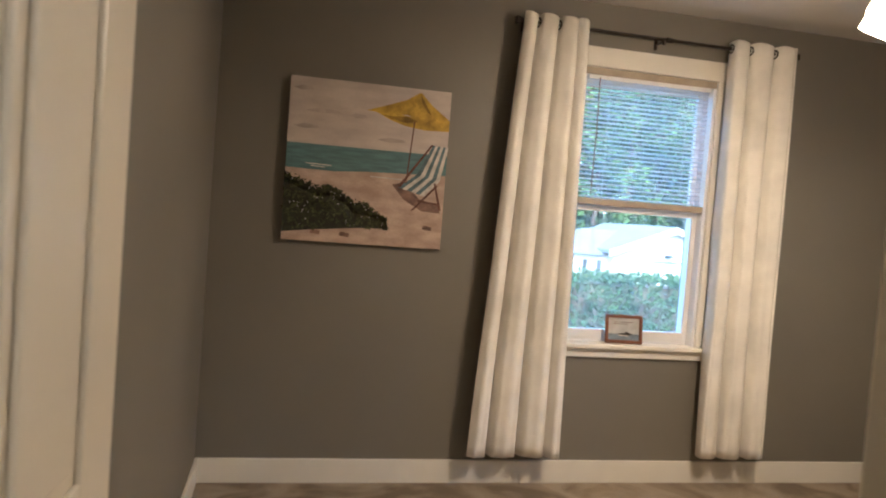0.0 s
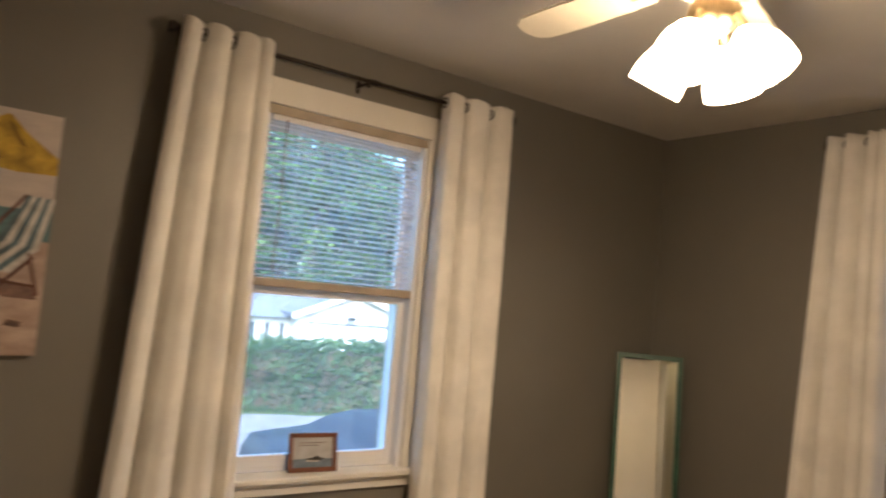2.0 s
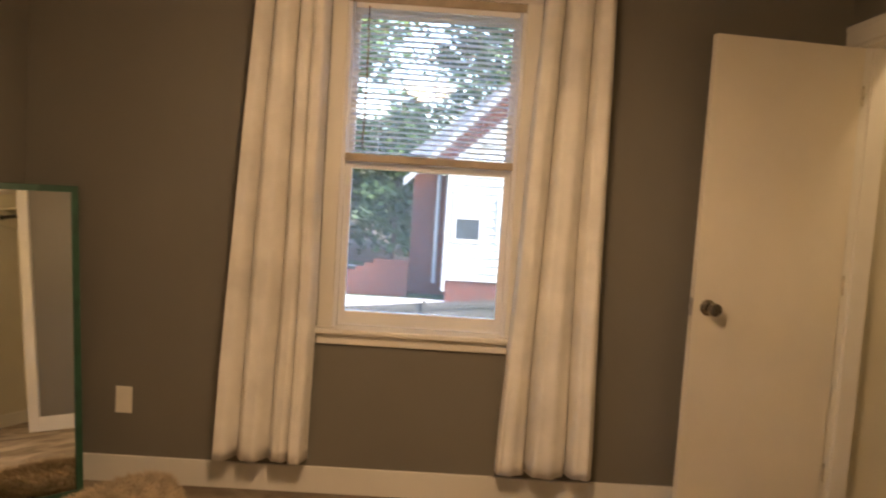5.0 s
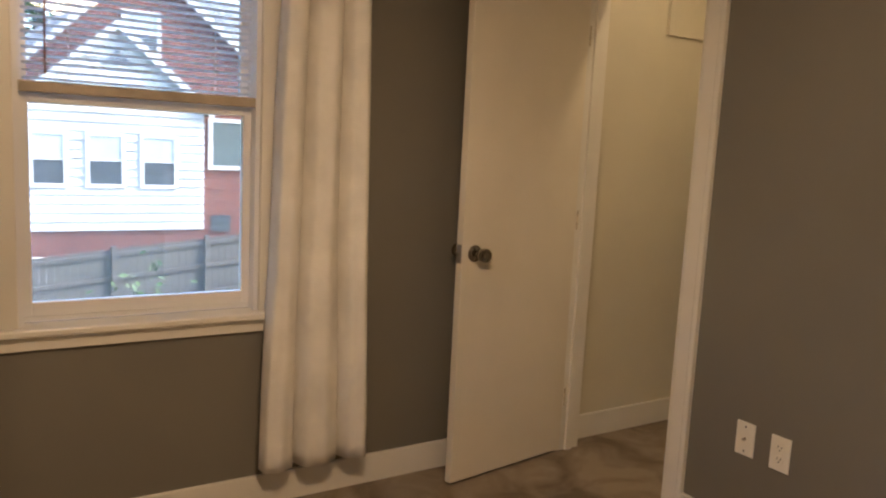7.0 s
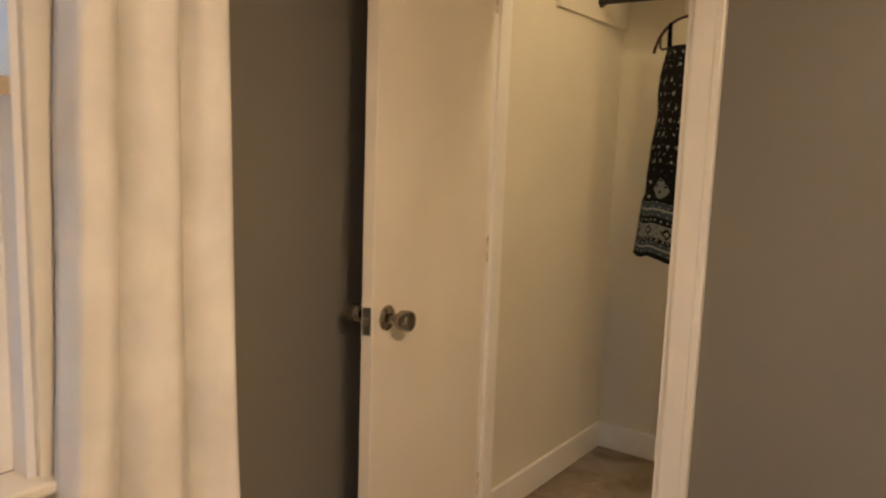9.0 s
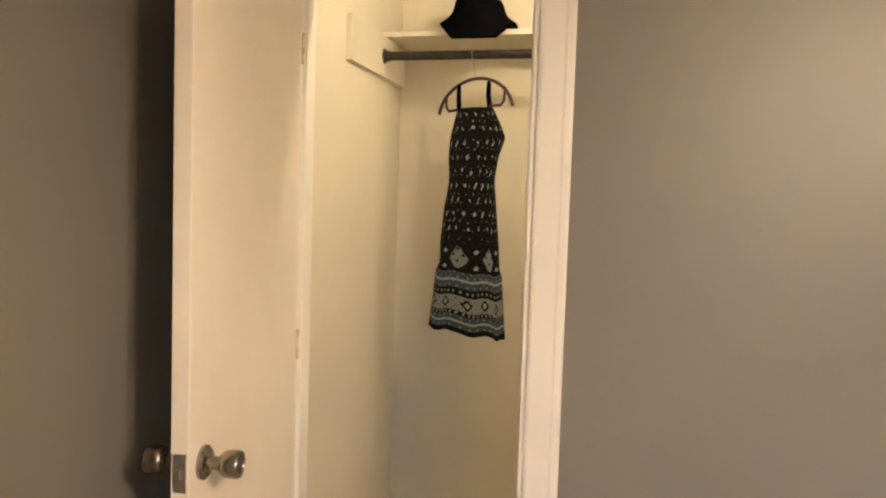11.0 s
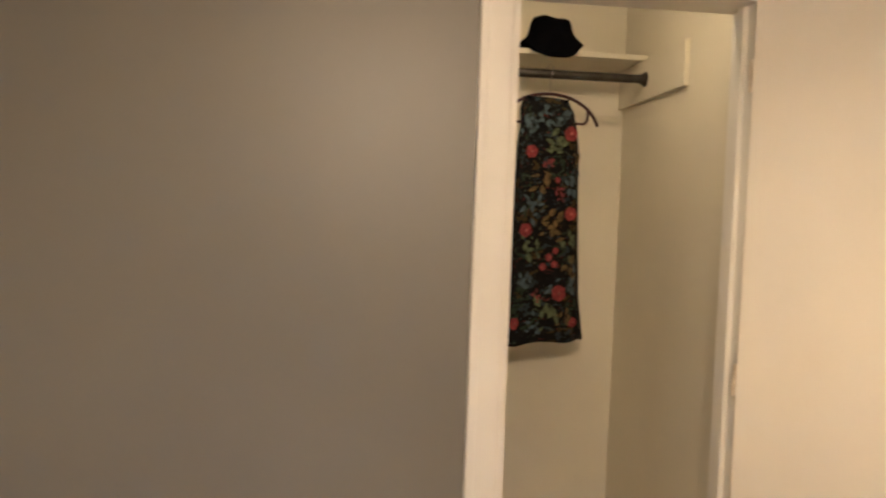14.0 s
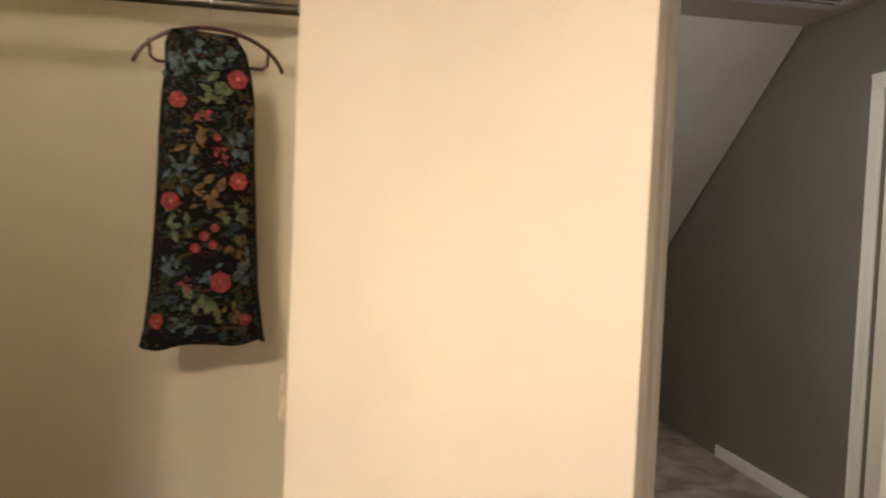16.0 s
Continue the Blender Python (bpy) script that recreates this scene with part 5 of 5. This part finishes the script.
board0, post0 = part("board", bl, FENCEM, fe), part("post", pm, FENCEM, fe)
rg = random.Random(4)


def fence_z(y):
    """The foot of the fence, which climbs towards the south."""
    return -2.72 - 0.104 * y


for i in range(150):
    y = -9 + i * 0.142
    o = board0 if i == 0 else new("board", board0.data)
    o.parent = fe
    o.matrix_local = pose(FXX, y, fence_z(y) - 0.02 + 0.015 * rg.random(), 0, 0, rg.uniform(-1, 1))
for i in range(12):
    y = -9.15 + 1.9 * i
    o = post0 if i == 0 else new("post", post0.data)
    o.parent = fe
    o.matrix_local = pose(FXX - 0.07, y, fence_z(y + 0.1) - 0.03)
    if i < 11:
        for h in (0.42, 1.02, 1.52):
            rl = part("rail", box(-0.02, 0.02, 0, 1.81, 0, 0.085, 0.004), FENCEM, fe)
            rl.matrix_local = pose(FXX - 0.04, y + 0.05, fence_z(y) + h, -math.degrees(math.atan(0.104)))

# neighbour's house: brick gable with a white clapboard extension
ho = thing("neighbour_house", "red brick house with a white clapboard gabled extension", "house")


def gable(x, y0, y1, z0, eave, peak, depth, eave1=None):
    """A gabled block whose gable faces -x."""
    bm = bmesh.new()
    o = [(y0, z0), (y1, z0), (y1, eave if eave1 is None else eave1), ((y0 + y1) / 2, peak), (y0, eave)]
    a, b = [bm.verts.new((x, y, z)) for y, z in o], [bm.verts.new((x + depth, y, z)) for y, z in o]
    bm.faces.new(a)
    bm.faces.new(b[::-1])
    for i in range(5):
        j = (i + 1) % 5
        bm.faces.new((a[j], a[i], b[i], b[j]))
    bmesh.ops.recalc_face_normals(bm, faces=bm.faces)
    return bm


def roof(x, y0, y1, eave, peak, depth, over, material, parent, eave1=None):
    mid = (y0 + y1) / 2
    for s, ye, low in ((-1, y0, eave), (1, y1, eave if eave1 is None else eave1)):
        k = (peak - low) / (mid - y0)
        e = Vector((0, ye + s * over, low - over * k))
        p = Vector((0, mid, peak))
        bm = bmesh.new()
        q = [(x - 0.25, e), (x - 0.25, p), (x + depth, p), (x + depth, e)]
        lo = [bm.verts.new((xx, v.y, v.z + 0.02)) for xx, v in q]
        hi = [bm.verts.new((xx, v.y, v.z + 0.17)) for xx, v in q]
        bm.faces.new(lo)
        bm.faces.new(hi[::-1])
        for i in range(4):
            j = (i + 1) % 4
            bm.faces.new((lo[j], lo[i], hi[i], hi[j]))
        bmesh.ops.recalc_face_normals(bm, faces=bm.faces)
        part("roof", bm, material, parent)
        bm = bmesh.new()
        lo = [bm.verts.new((xx, v.y, v.z + d)) for xx in (x - 0.29, x - 0.25) for v, d in ((e, -0.12), (p, -0.12), (p, 0.15), (e, 0.15))]
        for f in ((0, 1, 2, 3), (7, 6, 5, 4), (0, 4, 5, 1), (1, 5, 6, 2), (2, 6, 7, 3), (3, 7, 4, 0)):
            bm.faces.new([lo[i] for i in f])
        bmesh.ops.recalc_face_normals(bm, faces=bm.faces)
        part("rake_board", bm, SIDING, parent)


def house_window(x, y0, y1, z0, z1, parent, shade=True):
    w = part("window", boxes([(x - 0.05, x + 0.02, y0 - 0.12, y0, z0 - 0.12, z1 + 0.12), (x - 0.05, x + 0.02, y1, y1 + 0.12, z0 - 0.12, z1 + 0.12), (x - 0.05, x + 0.02, y0, y1, z1, z1 + 0.12), (x - 0.06, x + 0.02, y0, y1, z0 - 0.12, z0), (x - 0.04, x + 0.02, y0, y1, (z0 + z1) / 2 - 0.03, (z0 + z1) / 2 + 0.03)]), SIDING, parent, "white framed house window")
    part("pane", box(x - 0.015, x + 0.0, y0, y1, z0, (z0 + z1) / 2 - 0.03), DARKG, w)
    part("pane", box(x - 0.015, x + 0.0, y0, y1, (z0 + z1) / 2 + 0.03, z1), ROLLER if shade else DARKG, w)


part("brick_wall", gable(27.0, -6.7, 2.9, -3.0, 2.65, 6.7, 9, 1.9), BRICK, ho, "red brick gable wall")
roof(27.0, -6.7, 2.9, 2.65, 6.7, 9.2, 0.35, SHINGLE, ho, 1.9)
part("foundation", box(25.02, 27.0, -3.2, 1.62, -3.0, -1.55), BRICK, ho, "red brick foundation")
ex = part("extension_wall", gable(25.0, -3.25, 1.67, -1.55, 2.15, 4.35, 2.0), SIDING, ho, "white clapboard gabled wall")
roof(25.0, -3.25, 1.67, 2.15, 4.35, 2.0, 0.25, SHINGLE, ho)
for i in range(24):
    z = -1.52 + i * 0.26
    half = 2.46 if z < 2.1 else 2.46 * (4.30 - z) / 2.2
    if half < 0.15:
        break
    bm = bmesh.new()
    v = [bm.verts.new(q) for q in ((24.995, -half, 0), (24.995, half, 0), (24.995, half * 0.995, 0.26), (24.995, -half * 0.995, 0.26), (24.940, -half, 0), (24.940, half, 0))]
    for f in ((4, 5, 2, 3), (0, 1, 5, 4), (0, 4, 3), (1, 2, 5)):
        bm.faces.new([v[q] for q in f])
    bmesh.ops.recalc_face_normals(bm, faces=bm.faces)
    bmesh.ops.translate(bm, verts=bm.verts, vec=(0, -0.79, z))
    part("clapboard", bm, SIDING, ex)
for y0, y1 in ((-0.87, -0.03), (-2.35, -1.50), (0.65, 1.40)):
    house_window(24.95, y0, y1, -0.17, 1.20, ho)
part("gable_vent", prism([(-0.42, 0), (0.42, 0), (0, 0.42)], -0.02, 0.02), LROOF, ho, "triangular louvred gable vent").matrix_local = pose(24.93, -0.79, 3.25, 0, 0, 90)
house_window(26.95, -2.25, -1.32, 3.85, 5.0, ho)
house_window(26.95, -6.18, -5.55, 0.36, 1.80, ho, False)
bw = part("window", boxes([(26.90, 26.97, -5.42, -5.28, 0.24, 1.95), (26.90, 26.97, -4.02, -3.88, 0.24, 1.95), (26.90, 26.97, -5.28, -4.02, 1.82, 1.95), (26.89, 26.97, -5.28, -4.02, 0.24, 0.38)]), SIDING, ho, "wide white framed picture window")
part("pane", box(26.965, 26.98, -5.28, -4.02, 0.38, 1.82), DARKG, bw)
for k in range(18):
    part("blind_slat", box(26.945, 26.962, -5.27, -4.03, 0.40 + 0.079 * k, 0.455 + 0.079 * k), BLINDG, bw)
part("crawl_vent", boxes([(26.93, 27.0, -4.66, -4.0, -1.86, -1.80), (26.93, 27.0, -4.66, -4.0, -1.36, -1.30), (26.96, 27.0, -4.66, -4.0, -1.80, -1.36)]), DARKG, ho, "dark crawl space vent")
part("downspout", tube([(24.93, 1.72, -1.9), (24.93, 1.72, 2.0)], 0.05, 8), SIDING, ho, "white downspout")
part("downspout", tube([(26.90, 2.02, -1.9), (26.90, 2.02, 1.9)], 0.06, 8), SIDING, ho, "white downspout")
bm = bmesh.new()
o = [(0, -0.5), (3.9, -0.5)] + [q for k in range(9) for q in ((3.9 - 0.3 * k, 0.02 + 0.135 * k), (3.9 - 0.3 * (k + 1), 0.02 + 0.135 * k))] + [(1.2, 1.25), (0, 1.25)]
gw = tagged(finish("garden_wall", prism(o, -0.15, 0.15), BRICK), "stepped red brick garden wall descending to a lawn", "garden wall")
gw.matrix_world = pose(26.3, 2.9, -2.35, 0, 0, 90)

bm = bmesh.new()
hv = [bm.verts.new(q) for q in ((27.6, -13, 2.55), (36.4, -13, 2.55), (36.4, 3.2, 2.55), (27.6, 3.2, 2.55), (32, -9, 6.5), (32, -1.2, 6.5))]
for f in ((0, 1, 2, 3), (3, 5, 4, 0), (2, 5, 3), (1, 4, 5, 2), (0, 4, 1)):
    bm.faces.new([hv[q] for q in f])
bmesh.ops.recalc_face_normals(bm, faces=bm.faces)
part("hip_roof", bm, SHINGLE, ho, "grey shingled hip roof")
part("rear_wall", box(28.0, 36.0, -12.6, 2.8, -3.0, 2.55), BRICK, ho, "red brick wall")

# white garage house across the street
gh = thing("garage_house", "low white gabled house across the street", "house")
Y0 = 30.0
GX0, GX1 = 13.95, 19.45
gm = pose((GX0 + GX1) / 2, Y0, 0, 0, 0, 90)
half = (GX1 - GX0) / 2
part("garage_wall", gable(0, -half, half, -2.2, 0.42, 1.48, 7), SIDING, gh).matrix_local = gm
before = set(gh.children)
roof(0, -half, half, 0.42, 1.48, 7.2, 0.3, LROOF, gh)
for o in set(gh.children) - before:
    o.matrix_local = gm
part("main_wall", box(11.9, 13.95, Y0 + 0.6, Y0 + 6.6, -2.2, 0.22), SIDING, gh)
bm = bmesh.new()
hv = [bm.verts.new(q) for q in ((11.55, Y0 + 0.25, 0.20), (16.4, Y0 + 0.25, 0.20), (16.4, Y0 + 6.9, 0.20), (11.55, Y0 + 6.9, 0.20), (14.0, Y0 + 3.6, 1.30), (16.4, Y0 + 3.6, 1.30))]
for f in ((3, 2, 1, 0), (0, 1, 5, 4), (2, 3, 4, 5), (0, 4, 3), (1, 2, 5)):
    bm.faces.new([hv[q] for q in f])
bmesh.ops.recalc_face_normals(bm, faces=bm.faces)
part("hip_roof", bm, LROOF, gh, "light grey shingled hip roof")
for x in (12.3, 12.95, 13.6):
    w = part("window", boxes([(x - 0.17, x - 0.12, Y0 + 0.56, Y0 + 0.61, -0.75, 0.02), (x + 0.12, x + 0.17, Y0 + 0.56, Y0 + 0.61, -0.75, 0.02), (x - 0.12, x + 0.12, Y0 + 0.56, Y0 + 0.61, -0.03, 0.02)]), SIDING, gh, "narrow white framed window")
    part("pane", box(x - 0.12, x + 0.12, Y0 + 0.585, Y0 + 0.60, -0.75, -0.03), DARKG, w)
lf = part("door_lamp", lathe([(0, 0), (0.16, 0.02), (0.24, 0.10), (0.10, 0.16), (0, 0.16)], 12, Matrix.Translation((16.45, Y0 - 0.24, 0.27))), DARKG, gh, "dark lamp above the garage door")
for x0, x1 in ((14.45, 18.55),):
    part("garage_door", box(x0, x1, Y0 - 0.05, Y0 + 0.02, -1.6, 0.03, 0.01), VINYL, gh, "wide white garage door")
    # grey bar modelled in place of the dark shadow line above the door
    part("door_shadow_strip", box(x0, x1, Y0 - 0.12, Y0 - 0.02, 0.04, 0.12), LROOF, gh, "grey strip put in as the shadow line over the garage door")

# parked car: long bonnet, rounded cab with wide side windows
car = thing("parked_car", "dark grey car parked on the driveway", "car", pose(3.75, 8.6, ground_z(5.0, 8.6) + 0.05) @ Matrix.Scale(0.85, 4))
o = [(0.0, 0.30), (-0.03, 0.70), (0.0, 1.02), (0.10, 1.20), (0.95, 1.29), (1.18, 1.43), (1.55, 1.51), (2.7, 1.50), (3.5, 1.20), (4.3, 1.08), (4.4, 0.75), (4.36, 0.30)]
bm = prism(o, -0.85, 0.85)
for v in bm.verts:
    if v.co.z > 1.35:
        v.co.y *= 0.84
bmesh.ops.bevel(bm, geom=list(bm.edges), offset=0.05, segments=2, affect='EDGES', profile=0.5)
part("body", bm, CARP, car, "", True)
for sd in (-1, 1):
    for rows in ([(1.12, 1.12), (1.32, 1.40), (1.95, 1.42), (1.95, 1.10)], [(2.03, 1.10), (2.03, 1.42), (2.65, 1.40), (3.15, 1.14)]):
        bm = prism(rows, -0.012, 0.012)
        for v in bm.verts:
            v.co.y += sd * (0.862 - 0.40 * max(0.0, v.co.z - 1.14))
        part("side_window", bm, DARKG, car, "dark glossy side window")
    part("belt_trim", box(0.95, 3.3, sd * 0.85 - 0.012, sd * 0.85 + 0.012, 1.03, 1.06, 0.004), CHROME, car, "thin bright belt trim")
    mr = part("wing_mirror", box(1.02, 1.18, sd * 0.88, sd * 1.02, 1.10, 1.22, 0.03), CARP, car)
    for x in (0.80, 3.55):
        r = Euler((radians(90), 0, 0)).to_matrix().to_4x4()
        w = part("wheel", lathe([(0, -0.1), (0.26, -0.1), (0.31, -0.07), (0.31, 0.07), (0.26, 0.1), (0, 0.1)], 24, Matrix.Translation((x, sd * 0.79, 0.31)) @ r), TYRE, car, "black tyre", True)
        part("rim", lathe([(0, -0.11), (0.18, -0.11), (0.19, -0.09), (0.19, 0.09), (0.18, 0.11), (0, 0.11)], 20, Matrix.Translation((x, sd * 0.79, 0.31)) @ r), CHROME, w, "", True)
